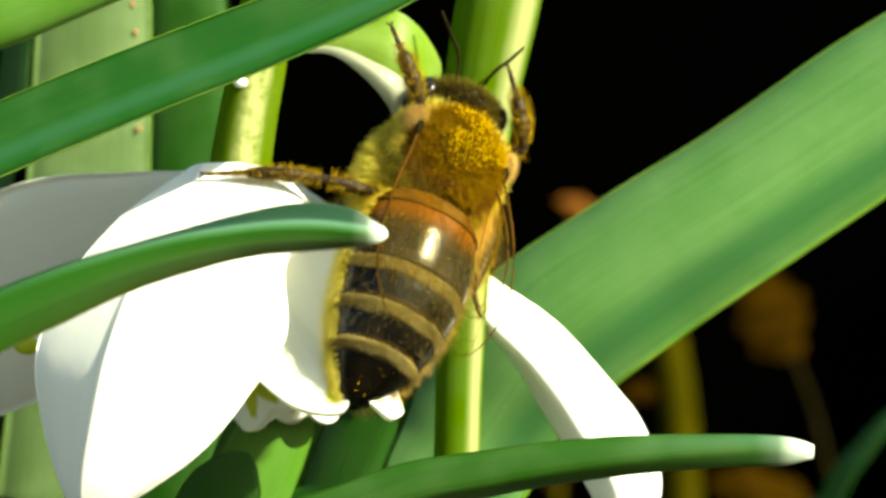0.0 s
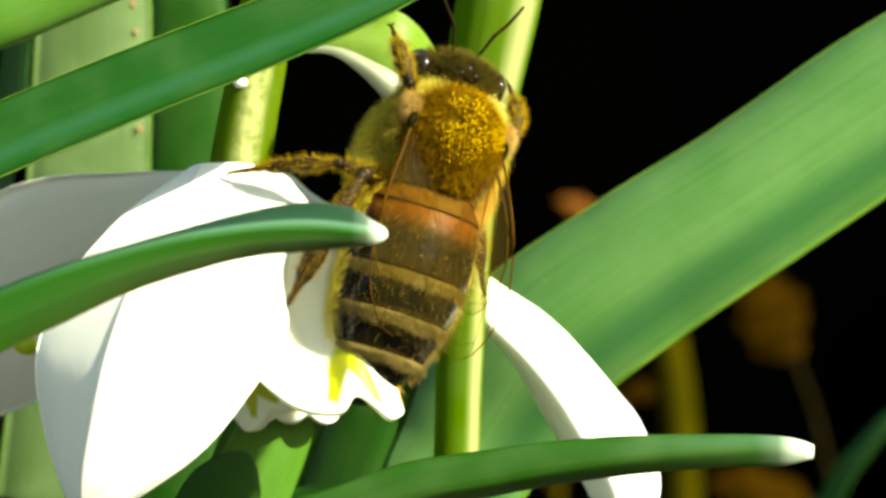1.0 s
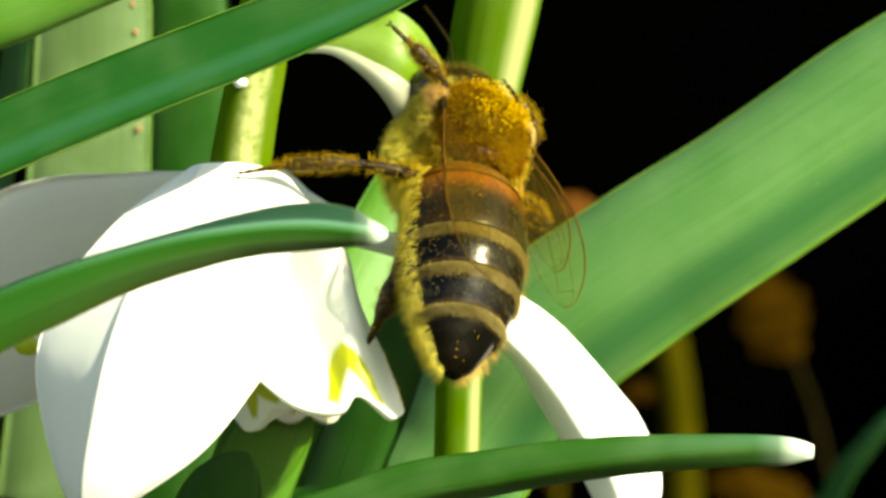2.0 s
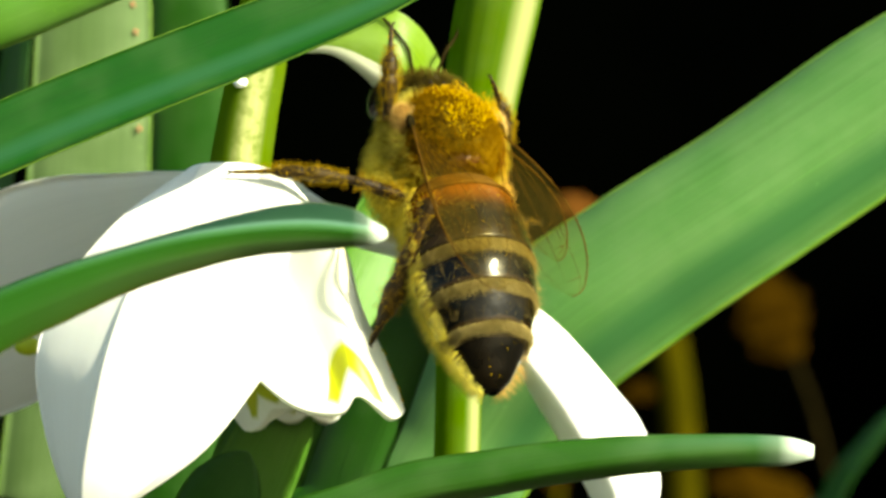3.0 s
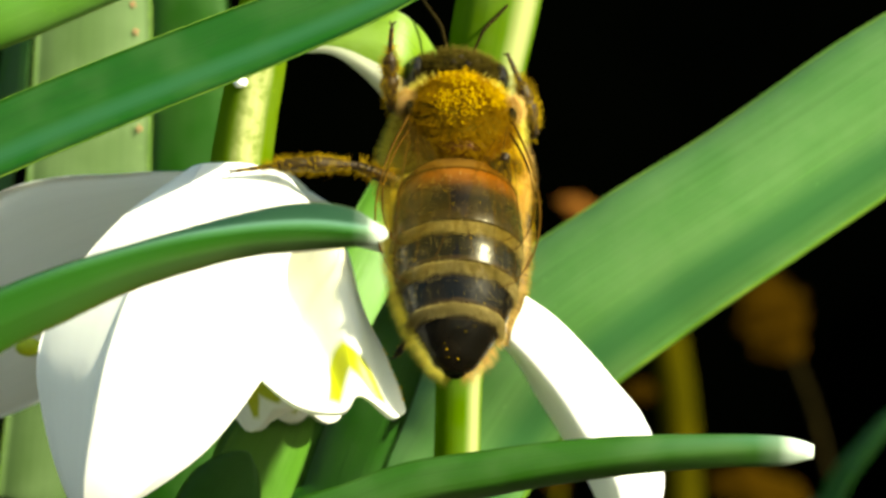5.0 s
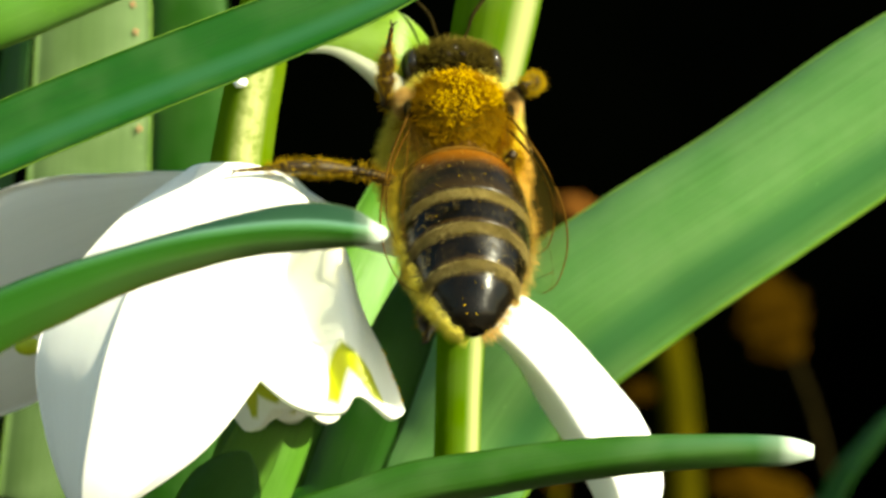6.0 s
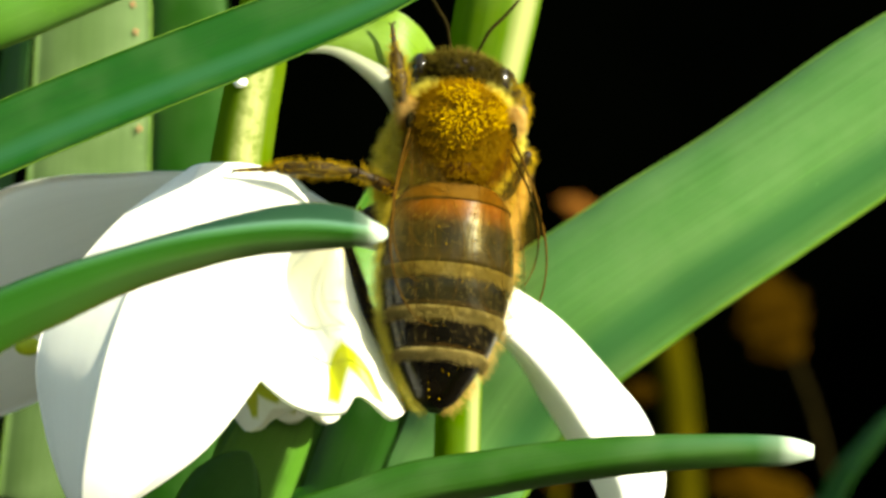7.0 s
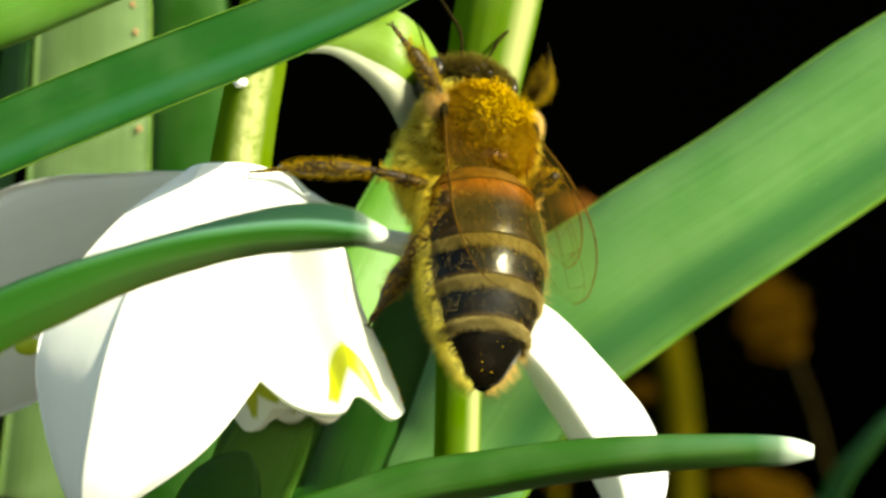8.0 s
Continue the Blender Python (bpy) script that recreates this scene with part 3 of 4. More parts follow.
    leaf(p, M_LEAF_SHADE, [(-12, 36, -2), (-11, 36, 50), (-11.87, 35.49, 94.41), (-11.38, 34.42, 106.63), (-11.02, 33.46, 117.63), (-11.14, 32.93, 123.74), (-11.63, 32.07, 133.52)],
         [1.6, 1.9, 2.0, 2.0, 1.9, 1.8, 0.1], "shaded green upright leaf", face=(-0.2, -1, 0), cup=15, thick=0.4)
    leaf(p, M_LEAF_SHADE, [(-20, 37, -2), (-22, 37, 50), (-20.93, 37.72, 91.92), (-20.44, 36.64, 104.27), (-19.94, 35.77, 114.15), (-18.95, 35.17, 121.07), (-17.96, 34.48, 128.97)],
         [1.4, 1.7, 1.7, 1.6, 1.5, 1.3, 0.1], "shaded green leaf", face=(-0.8, -0.5, 0), cup=15, thick=0.4)

    p = plant((34.0, 150.0, 0.0), "dim green snowdrop leaf far behind in the shade")
    leaf(p, M_LEAF_SHADE, [(34, 150, -2), (30, 150, 50), (24.64, 151.73, 96.81), (27.44, 150.96, 105.58), (29.84, 150.65, 109.17), (32.64, 150.40, 111.96), (35.84, 150.19, 114.35)],
         [1.4, 1.8, 2.0, 1.9, 1.6, 1.2, 0.1], "dim green leaf", face=(-0.75, -0.37, 0.65), cup=6, thick=0.4)

    p = plant((-2.0, 18.0, 0.0), "snowdrop plant with mixed green leaves low in the clump")
    leaf(p, M_LEAF_YELLOW, [(-3, 12, -2), (-5, 11, 50), (-8.93, 9.55, 92.67), (-6.80, 9.08, 101.49), (-5.19, 9.91, 105.76), (-3.01, 12.51, 110.46), (-1.51, 13.68, 114.29), (-0.09, 14.38, 117.68)],
         [1.3, 1.8, 2.2, 2.2, 1.9, 1.4, 0.8, 0.05], "yellow-green leaf behind the flower", face=(0.2, -1, 0.25), cup=20, thick=0.4)
    leaf(p, M_LEAF_YELLOW, [(-5, 9, -2), (-8, 9, 50), (-9.10, 8.50, 95.82), (-8.13, 7.60, 98.94), (-7.18, 7.30, 101.44), (-6.39, 7.20, 103.31), (-5.69, 7.20, 104.88), (-5.00, 7.30, 106.46), (-4.49, 7.40, 107.83)],
         [1.3, 1.5, 1.6, 1.6, 1.55, 1.45, 1.2, 0.7, 0.05], "fresh yellow-green leaf", face=(0.35, -0.9, 0.25), cup=20, thick=0.4)
    leaf(p, M_LEAF_SHADE, [(-6, 7, -2), (-9, 8, 50), (-9.49, 8.00, 95.82), (-8.82, 7.00, 98.94), (-8.28, 6.30, 100.99), (-7.75, 6.00, 102.02), (-7.33, 5.90, 102.74), (-7.12, 5.90, 103.05)],
         [1.4, 1.8, 1.9, 1.8, 1.55, 1.2, 0.6, 0.05], "dark green low leaf", face=(0.15, -1, 0.1), cup=15, thick=0.4)
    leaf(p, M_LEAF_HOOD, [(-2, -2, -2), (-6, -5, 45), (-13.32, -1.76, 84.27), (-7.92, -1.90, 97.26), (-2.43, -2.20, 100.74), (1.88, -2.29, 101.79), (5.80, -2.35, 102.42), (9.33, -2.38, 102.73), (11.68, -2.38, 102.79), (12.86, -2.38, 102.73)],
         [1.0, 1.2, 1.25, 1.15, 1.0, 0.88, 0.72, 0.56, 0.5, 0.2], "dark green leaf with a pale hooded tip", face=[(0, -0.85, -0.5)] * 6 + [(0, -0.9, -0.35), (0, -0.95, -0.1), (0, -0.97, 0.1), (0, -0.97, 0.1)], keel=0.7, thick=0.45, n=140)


build_plants()


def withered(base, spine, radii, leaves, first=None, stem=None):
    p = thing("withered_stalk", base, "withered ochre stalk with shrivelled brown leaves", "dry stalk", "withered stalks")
    part("stalk", tube(spine, radii, 50, 12), stem or M_STALK_SHADED, p, "", base)
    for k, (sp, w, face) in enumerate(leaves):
        part("withered_leaf", ribbon(sp, w, face, 35, 0.3, 40, 11, wave=0.25, seed=k + 2), [first if first and k == 0 else M_DRY_SHADED], p, "shrivelled brown leaf", base)


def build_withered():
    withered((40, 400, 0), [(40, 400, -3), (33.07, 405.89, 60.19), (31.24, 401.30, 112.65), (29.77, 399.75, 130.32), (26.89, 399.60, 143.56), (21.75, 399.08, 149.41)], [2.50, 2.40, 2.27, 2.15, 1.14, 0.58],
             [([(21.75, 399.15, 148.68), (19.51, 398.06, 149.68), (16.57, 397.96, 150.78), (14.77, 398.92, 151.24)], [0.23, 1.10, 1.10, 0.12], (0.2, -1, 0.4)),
              ([(30.51, 400.13, 125.94), (26.79, 399.07, 126.62), (24.23, 399.13, 125.89), (22.44, 400.32, 123.75)], [0.23, 1.14, 1.14, 0.12], (0.3, -1, 0.3))], M_RUSSET_LIT)
    # unseen support stalk, coloured near-black to vanish into the dark
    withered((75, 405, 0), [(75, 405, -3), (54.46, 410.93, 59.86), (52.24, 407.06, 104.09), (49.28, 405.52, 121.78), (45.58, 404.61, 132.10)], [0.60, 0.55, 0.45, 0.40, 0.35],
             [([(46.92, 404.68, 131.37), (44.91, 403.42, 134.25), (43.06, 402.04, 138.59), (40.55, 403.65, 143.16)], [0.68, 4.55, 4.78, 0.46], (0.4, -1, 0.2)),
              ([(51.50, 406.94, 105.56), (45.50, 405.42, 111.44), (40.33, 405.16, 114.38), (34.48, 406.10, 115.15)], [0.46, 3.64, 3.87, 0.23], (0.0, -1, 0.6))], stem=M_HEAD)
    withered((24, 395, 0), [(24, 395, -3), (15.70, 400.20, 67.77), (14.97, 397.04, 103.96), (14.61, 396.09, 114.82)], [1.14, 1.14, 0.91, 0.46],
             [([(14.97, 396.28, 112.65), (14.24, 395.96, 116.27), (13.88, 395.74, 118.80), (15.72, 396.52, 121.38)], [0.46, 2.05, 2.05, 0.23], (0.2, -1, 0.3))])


build_withered()


# ---- the flower ----
def build_flower():
    o = (-7.04, 3.06, 115.22)
    f = thing("snowdrop_flower", o, "white snowdrop flower with green-marked inner petals, hanging", "flower")
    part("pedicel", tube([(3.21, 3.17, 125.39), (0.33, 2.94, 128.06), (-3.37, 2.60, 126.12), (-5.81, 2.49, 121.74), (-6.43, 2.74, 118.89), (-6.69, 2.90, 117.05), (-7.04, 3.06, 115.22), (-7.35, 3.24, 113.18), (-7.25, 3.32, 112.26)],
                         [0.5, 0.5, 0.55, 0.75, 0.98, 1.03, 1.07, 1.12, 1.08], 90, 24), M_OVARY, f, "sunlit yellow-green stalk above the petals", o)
    part("outer_petal", loft([[(-9.08, 1.40, 112.99), (-11.41, 0.20, 111.14), (-13.45, -0.30, 108.59), (-14.32, -0.60, 106.18), (-14.04, -0.75, 103.78), (-13.32, -1.10, 101.49), (-12.48, -1.60, 100.10)],
            [(-8.58, 1.07, 113.05), (-9.70, -0.71, 110.98), (-11.06, -1.88, 108.55), (-11.89, -2.30, 106.15), (-12.27, -2.29, 103.95), (-12.55, -2.01, 101.70), (-12.48, -1.60, 100.10)],
            [(-8.45, 1.00, 113.06), (-9.27, -0.90, 110.94), (-10.48, -2.20, 108.54), (-11.30, -2.65, 106.15), (-11.83, -2.60, 103.99), (-12.36, -2.20, 101.75), (-12.48, -1.60, 100.10)],
            [(-7.14, 0.90, 113.05), (-7.02, -1.30, 110.70), (-7.54, -2.60, 108.61), (-8.20, -2.90, 106.23), (-9.12, -2.80, 103.88), (-10.74, -2.40, 101.55), (-12.48, -1.60, 100.10)],
            [(-5.93, 1.10, 112.75), (-5.55, -1.00, 110.93), (-6.18, -2.30, 109.03), (-6.45, -2.70, 106.83), (-7.53, -2.60, 104.68), (-9.69, -2.30, 102.14), (-12.48, -1.60, 100.10)],
            [(-5.36, 2.00, 112.42), (-4.76, 0.60, 111.38), (-5.54, -1.00, 109.33), (-5.49, -1.60, 106.90), (-6.48, -1.90, 105.15), (-8.67, -2.00, 102.51), (-12.48, -1.60, 100.10)]],
            0.3, 90, 61), M_PETAL, f, "broad white outer petal", o)
    shaded = part("outer_petal", ribbon([(-7.73, 4.78, 112.76), (-10.32, 6.58, 111.69), (-13.65, 9.02, 110.17), (-16.83, 11.17, 108.50), (-20.08, 13.35, 106.61), (-22.46, 15.02, 104.73)],
                                        [0.6, 2.1, 3.8, 3.9, 3.0, 0.1], (-0.33, -0.74, -0.58), [8, 10, 10, 10, 10, 8], 0.3, 70, 25, wave=0.01), M_PETAL, f, "shaded white outer petal", o)
    part("green_mark", ball(0.5, 0.3, 0.35, (-15.23, 5.49, 106.93), 12, 16), M_MARK, shaded, "olive mark", o)
    right = part("outer_petal", loft([[(-5.49, 5.60, 112.30), (-3.63, 6.40, 110.85), (-0.92, 6.90, 109.95), (1.53, 7.30, 107.67), (2.70, 7.40, 106.34), (3.50, 7.40, 104.95), (4.30, 7.20, 103.65), (5.51, 6.70, 101.38), (6.45, 5.90, 98.88)],
            [(-5.27, 5.30, 112.40), (-3.31, 5.90, 111.02), (-0.82, 6.20, 110.21), (1.72, 6.30, 107.81), (3.18, 6.20, 106.39), (4.27, 6.10, 105.05), (5.10, 6.00, 103.74), (6.41, 5.80, 101.60), (6.74, 5.50, 98.87)],
            [(-5.06, 5.30, 112.48), (-3.00, 5.90, 111.21), (-0.52, 6.30, 110.49), (1.99, 6.50, 108.66), (3.78, 6.50, 107.20), (5.28, 6.40, 105.53), (6.27, 6.30, 104.17), (7.29, 6.10, 101.88), (6.95, 5.60, 98.88)],
            [(-4.90, 5.50, 112.54), (-2.79, 6.10, 111.35), (-0.32, 6.60, 110.77), (2.39, 7.00, 109.16), (4.31, 7.20, 107.81), (6.35, 7.10, 105.52), (7.41, 7.00, 104.06), (8.03, 6.70, 101.84), (7.17, 5.80, 98.88)]], 0.26, 90, 41, straight=True), M_PETAL, f, "white outer petal arching outwards", o)
    dusted = part("inner_petal", loft([[(-6.75, 1.45, 110.96), (-6.81, 0.65, 108.87), (-6.86, -0.15, 107.00), (-6.71, -0.75, 105.87), (-6.52, -0.95, 105.32)],
            [(-6.46, 1.75, 110.99), (-6.41, 1.15, 108.91), (-6.17, 0.05, 106.82), (-5.67, -0.85, 105.36), (-5.18, -1.35, 104.31)],
            [(-6.12, 1.85, 111.00), (-5.70, 1.55, 108.94), (-4.95, 0.55, 107.15), (-4.10, -0.55, 105.58), (-3.68, -1.25, 104.08)],
            [(-4.07, 0.95, 110.91), (-3.63, 0.45, 108.85), (-3.33, -0.35, 106.99), (-3.11, -0.95, 105.76), (-2.99, -1.15, 104.69)],
            [(-3.96, 1.55, 110.97), (-3.20, 1.15, 108.30), (-2.56, 0.25, 106.43), (-2.15, -0.45, 104.99), (-1.86, -0.95, 103.93)],
            [(-3.90, 2.35, 111.04), (-2.92, 2.15, 107.87), (-2.18, 1.35, 106.40), (-1.64, 0.75, 105.05), (-1.40, 0.25, 104.23)]],
            0.26, 70, 61), M_INNER, f, "inner petal with a green mark at its notch", o)
    rng = np.random.default_rng(41)
    k = rng.uniform(0, 1, 46)[:, None]
    spots = np.array((-2.25, 1.20, 106.65)) * (1 - k) + np.array((-1.44, 0.45, 104.54)) * k + rng.normal(0, 0.06, (46, 3)) + (-0.02, -0.12, 0)
    part("pollen", grains(spots, 0.045, seed=42), M_POLLEN, dusted, "yellow pollen grains along the petal's edge", o)
    part("inner_petal", ribbon([(-7.34, 5.26, 112.98), (-8.17, 5.50, 110.29), (-7.47, 4.27, 107.10), (-6.59, 3.93, 105.23), (-6.17, 3.70, 104.44)],
                               [1.0, 1.8, 1.9, 1.5, 1.3], (-0.1, -1, -0.1), [30, 50, 55, 45, 40], 0.28, 50, 31, notch=0.3), M_INNER, f, "inner petal", o)
    part("inner_petal", ribbon([(-6.74, 5.76, 113.03), (-5.32, 6.99, 110.42), (-4.78, 6.86, 107.27), (-4.97, 6.44, 105.26), (-4.96, 6.31, 104.40)],
                               [1.0, 1.8, 1.9, 1.4, 1.2], (0.2, -1, -0.1), [30, 50, 55, 45, 40], 0.28, 50, 31, notch=0.3), M_INNER, f, "inner petal", o)
    dew = part("dew_drop", ball(0.26, 0.3, 0.2, (-7.29, 1.87, 116.18), 12, 16), M_DEW_GLINT)
    tagged(dew, "bright dew drop clinging to the flower stalk", "dew drop")
    return f, right


flower, right_petal = build_flower()


# ---- the honey bee: x to its right side, y to its head, z to its back ----
ABDOMEN = 8.2


def girth(s):
    """Half width of the abdomen s mm behind the waist."""
    ss = [0, 0.35, 0.9, 1.8, 3.0, 4.2, 5.3, 6.3, 7.1, 7.8, 8.2]
    rr = [0.7, 1.65, 2.05, 2.25, 2.32, 2.24, 2.02, 1.64, 1.20, 0.74, 0.2]
    return np.interp(s, ss, rr)


def ring(s, k=1.0, m=40):
    a = np.linspace(0, 2 * np.pi, m, endpoint=False)
    r = girth(s) * k
    z = np.sin(a)
    return np.stack([r * np.cos(a), np.full(m, -s), r * 0.86 * np.where(z > 0, z, 0.8 * z) - 0.012 * s * s], -1)


def tergite(s0, s1, flare):
    """A back plate of the abdomen, its hind rim a little proud."""
    n, m = 18, 40
    ss = np.linspace(s0, s1, n)
    v = np.concatenate([ring(s, 1 + flare * (s - s0) / (s1 - s0)) for s in ss] + [ring(s1 - 0.02, 0.97)])
    f = [(i * m + j, (i + 1) * m + j, (i + 1) * m + (j + 1) % m, i * m + (j + 1) % m) for i in range(n) for j in range(m)]
    uv = [(j / m, min(i / (n - 1), 1.0)) for i in range(n + 1) for j in range(m)]
    return Shape().add(v, f, 0, uv)


def build_bee():
    rng = np.random.default_rng(11)
    bee = thing("honey_bee", (0, 0, 110), "honey bee dusted with yellow pollen, clinging to the snowdrop", "bee")
    thorax = part("thorax", ball(2.05, 2.05, 2.3, (0, -0.80, -0.25), n=28, m=36, rough=0.012), M_SKIN, bee, "dark thorax under ochre fur")

    # fur of the thorax
    def scatter(n, cond):
        d = unit(rng.normal(0, 1, (n * 4, 3)))
        return d[cond(d)][:n]
    top = scatter(13000, lambda d: d[:, 2] > -0.15)
    sh = hairs(top * (2.02, 2.02, 2.27) + (0, -0.80, -0.25), top * (1, 1, 0.9) + (0, -0.55, 0), rng.uniform(0.22, 0.55, len(top)), 0.0115, seed=4)
    part("fur", sh, M_FUZZ, thorax, "dense ochre fur")
    low = scatter(14000, lambda d: (d[:, 2] < 0.4) & (d[:, 1] < 0.85))
    sh = hairs(low * (2.02, 2.02, 2.27) + (0, -0.80, -0.25), low + (0, -0.2, 0), rng.uniform(0.32, 0.72, len(low)), 0.0105, seed=6)
    part("fur", sh, M_FUZZ_PALE, thorax, "pale yellow fur of the sides")
    d = scatter(6000, lambda d: (d[:, 2] > 0.35))
    thick_at = np.array([noise.noise(tuple(q * 2.6)) for q in d]) + 0.9 - 1.5 * ((d[:, 0] - 0.12) / 0.75) ** 2 - 1.5 * ((d[:, 1] - 0.15) / 0.75) ** 2
    d = d[thick_at > rng.uniform(0.0, 1.5, len(d))][:750]
    part("pollen", grains(d * (2.2, 2.15, 2.18) * rng.uniform(0.97, 1.16, (len(d), 1)) + (0, -0.70, 0), 0.034), M_POLLEN, thorax, "yellow pollen grains")
    part("scutellum", ball(1.0, 0.5, 0.6, (0, -2.1, 1.05), 14, 20), M_PLATE_AMBER, thorax, "amber plate behind the wings")

    for s in (-1, 1):
        part("tegula", ball(0.17, 0.34, 0.16, (s * 1.84, -0.60, 1.20), 14, 18), M_HEAD, thorax, "small dark scale over the wing joint")
        lobe = Vector((s * 1.88, -0.10, 0.72))
        d = scatter(1500, lambda d: d[:, 2] > -0.6)
        tuft = ball(0.26, 0.46, 0.34, lobe, 12, 16)
        hairs(d * (0.26, 0.46, 0.34) + np.array(lobe), d * (1, 0.6, 1) + (s * 0.4, -0.5, 0.2), rng.uniform(0.18, 0.42, len(d)), 0.008, tuft, 0, seed=17)
        part("shoulder_lobe", tuft, M_CREAM, thorax, "cream furry shoulder lobe")
    d = scatter(900, lambda d: d[:, 2] > -0.3)
    part("fur", hairs(d * (1.0, 0.5, 0.6) + (0, -2.1, 1.05), d + (0, -0.6, 0.2), rng.uniform(0.2, 0.45, len(d)), 0.015, seed=14), M_FUZZ, thorax, "golden fur behind the wings")
    for s in (-1, 1):
        coxa = part("coxa", ball(0.9, 1.9, 0.9, (s * 1.65, -2.0, -1.0), 16, 20), M_COXA, bee, "furry base of the legs")
        d = scatter(4500, lambda d: d[:, 1] < 2)
        # light put into the coat: cream on the sunlit right, yellow on the shaded left
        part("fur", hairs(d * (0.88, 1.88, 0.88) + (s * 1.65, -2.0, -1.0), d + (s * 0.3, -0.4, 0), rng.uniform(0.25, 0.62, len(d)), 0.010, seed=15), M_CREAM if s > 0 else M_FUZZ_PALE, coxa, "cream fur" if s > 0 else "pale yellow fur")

    # head
    head = part("head", ball(1.70, 0.85, 1.4, (0, 0.4, -0.3), 22, 30), M_HEAD, bee, "dark furry head", at=(0, 1.20, -0.45))
    for s in (-1, 1):
        part("eye", ball(0.40, 0.70, 1.05, (s * 1.50, 0.45, -0.35), 16, 20), M_EYE, head, "dark compound eye")
        part("antenna", tube([(s * 0.35, 1.0, 0.1), (s * 0.6, 1.6, 0.55), (s * 0.8, 2.1, 0.75), (s * 1.25, 2.7, 0.8), (s * 1.75, 3.5, 0.7)],
                             [0.06, 0.055, 0.07, 0.065, 0.05], 40, 10), M_HEAD, head, "thin dark antenna")
    for x, y in ((-0.26, 0.4), (0.26, 0.4), (0, 0.62)):
        part("ocellus", ball(0.11, 0.11, 0.09, (x, y, 1.08), 8, 12), M_OCELLUS, head)
    d = scatter(3600, lambda d: d[:, 2] > -0.2)
    part("fur", hairs(d * (1.67, 0.83, 1.37) + (0, 0.4, -0.3), d + (0, -0.1, 0.2), rng.uniform(0.2, 0.5, len(d)), 0.011, seed=9), M_DARKHAIR, head, "short dark fur")

    # abdomen: six overlapping plates, banded
    core = Shape()
    ss = np.linspace(0.0, ABDOMEN, 40)
    core.add(np.concatenate([ring(s, 0.93) for s in ss]), [tuple(reversed(f)) for f in grid_faces(40, 40, True)])
    abdomen = part("abdomen", core, M_CHITIN, bee, "tapering banded abdomen", at=(0, -2.35, -0.1))
    plates = [(0.0, 1.05, M_TAN), (0.95, 3.4, M_AMBER), (3.3, 4.9, M_BANDED), (4.8, 6.3, M_BANDED), (6.2, 8.2, M_TAIL)]
    for s0, s1, mat in plates:
        part("tergite", tergite(s0, s1, 0.035 if s1 < 8 else 0.0), mat, abdomen)
    for s0, depth, count in ((0.0, 0.8, 4200), (3.30, 0.44, 2600), (4.80, 0.44, 2600), (6.20, 0.34, 2000)):
        a = rng.uniform(-0.3, math.pi + 0.3, count)
        s = s0 + depth * rng.uniform(0, 1, count) ** 1.3 * (1 + 0.1 * np.sin(7 * a + s0))
        pts = np.array([(girth(q) * 1.0 * math.cos(w), -q, girth(q) * 0.86 * math.sin(w) * (1 if math.sin(w) > 0 else 0.8) - 0.012 * q * q) for q, w in zip(s, a)])
        ways = np.stack([np.cos(a) * 0.3, -np.ones(count), np.sin(a) * 0.3], -1)
        part("hair_band", hairs(pts, ways, rng.uniform(0.18, 0.38, count), 0.0105, seed=int(s0 * 10) + 1, stray=0.18), M_BANDHAIR, abdomen, "tan hair band")
    # fringe split likewise: left coat toned for shade, right for sun
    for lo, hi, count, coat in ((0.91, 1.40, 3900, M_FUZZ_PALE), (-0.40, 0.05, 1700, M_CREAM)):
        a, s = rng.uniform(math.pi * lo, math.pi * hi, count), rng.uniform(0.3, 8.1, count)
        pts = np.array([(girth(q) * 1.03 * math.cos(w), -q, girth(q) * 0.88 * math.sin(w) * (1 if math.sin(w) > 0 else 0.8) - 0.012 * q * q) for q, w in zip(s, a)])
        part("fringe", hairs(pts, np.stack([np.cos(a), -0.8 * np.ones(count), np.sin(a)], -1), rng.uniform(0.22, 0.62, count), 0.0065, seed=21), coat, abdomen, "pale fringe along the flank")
    a, s = rng.uniform(0.1, 3.04, 800), rng.uniform(1.2, 6.0, 800)
    pts = np.array([(girth(q) * 1.02 * math.cos(w), -q, girth(q) * 0.88 * math.sin(w) - 0.012 * q * q) for q, w in zip(s, a)])
    part("hair", hairs(pts, np.stack([np.cos(a) * 0.5, -np.ones(800), np.sin(a) * 0.5], -1), rng.uniform(0.12, 0.34, 800), 0.004, seed=23, stray=0.35), M_BANDHAIR, abdomen, "sparse tan hairs")
    spots = np.array([(girth(q) * 1.02 * math.cos(w), -q, girth(q) * 0.88 * math.sin(w) - 0.012 * q * q) for q, w in zip(rng.uniform(1.5, 8.1, 34), rng.uniform(0.1, 3.0, 34))])
    part("pollen", grains(spots, 0.027, seed=8), M_POLLEN, abdomen, "stray pollen grains")

    # wings: membrane with veins, hinged at the thorax
    def wing(side, name, length, width, at):
        n, m = 36, 12
        sh = Shape()
        q = np.sin(np.linspace(0, np.pi / 2, n)) ** 0.9
        f = np.where(q < 0.64, 0.10 + 0.90 * np.sin(np.clip(q / 0.64, 0, 1) * np.pi / 2) ** 1.2, np.sqrt(np.clip(1 - ((q - 0.64) / 0.36) ** 2, 0, 1)))
        mid = -0.5 * width * np.where(q < 0.64, f, 1.0) + 0.12 * width * np.sin(np.pi * np.clip(q / 0.9, 0, 1))
        outer, inner = mid + 0.5 * width * f, mid - 0.5 * width * f
        w = np.linspace(0, 1, m)
        x = outer[:, None] * (1 - w) + inner[:, None] * w
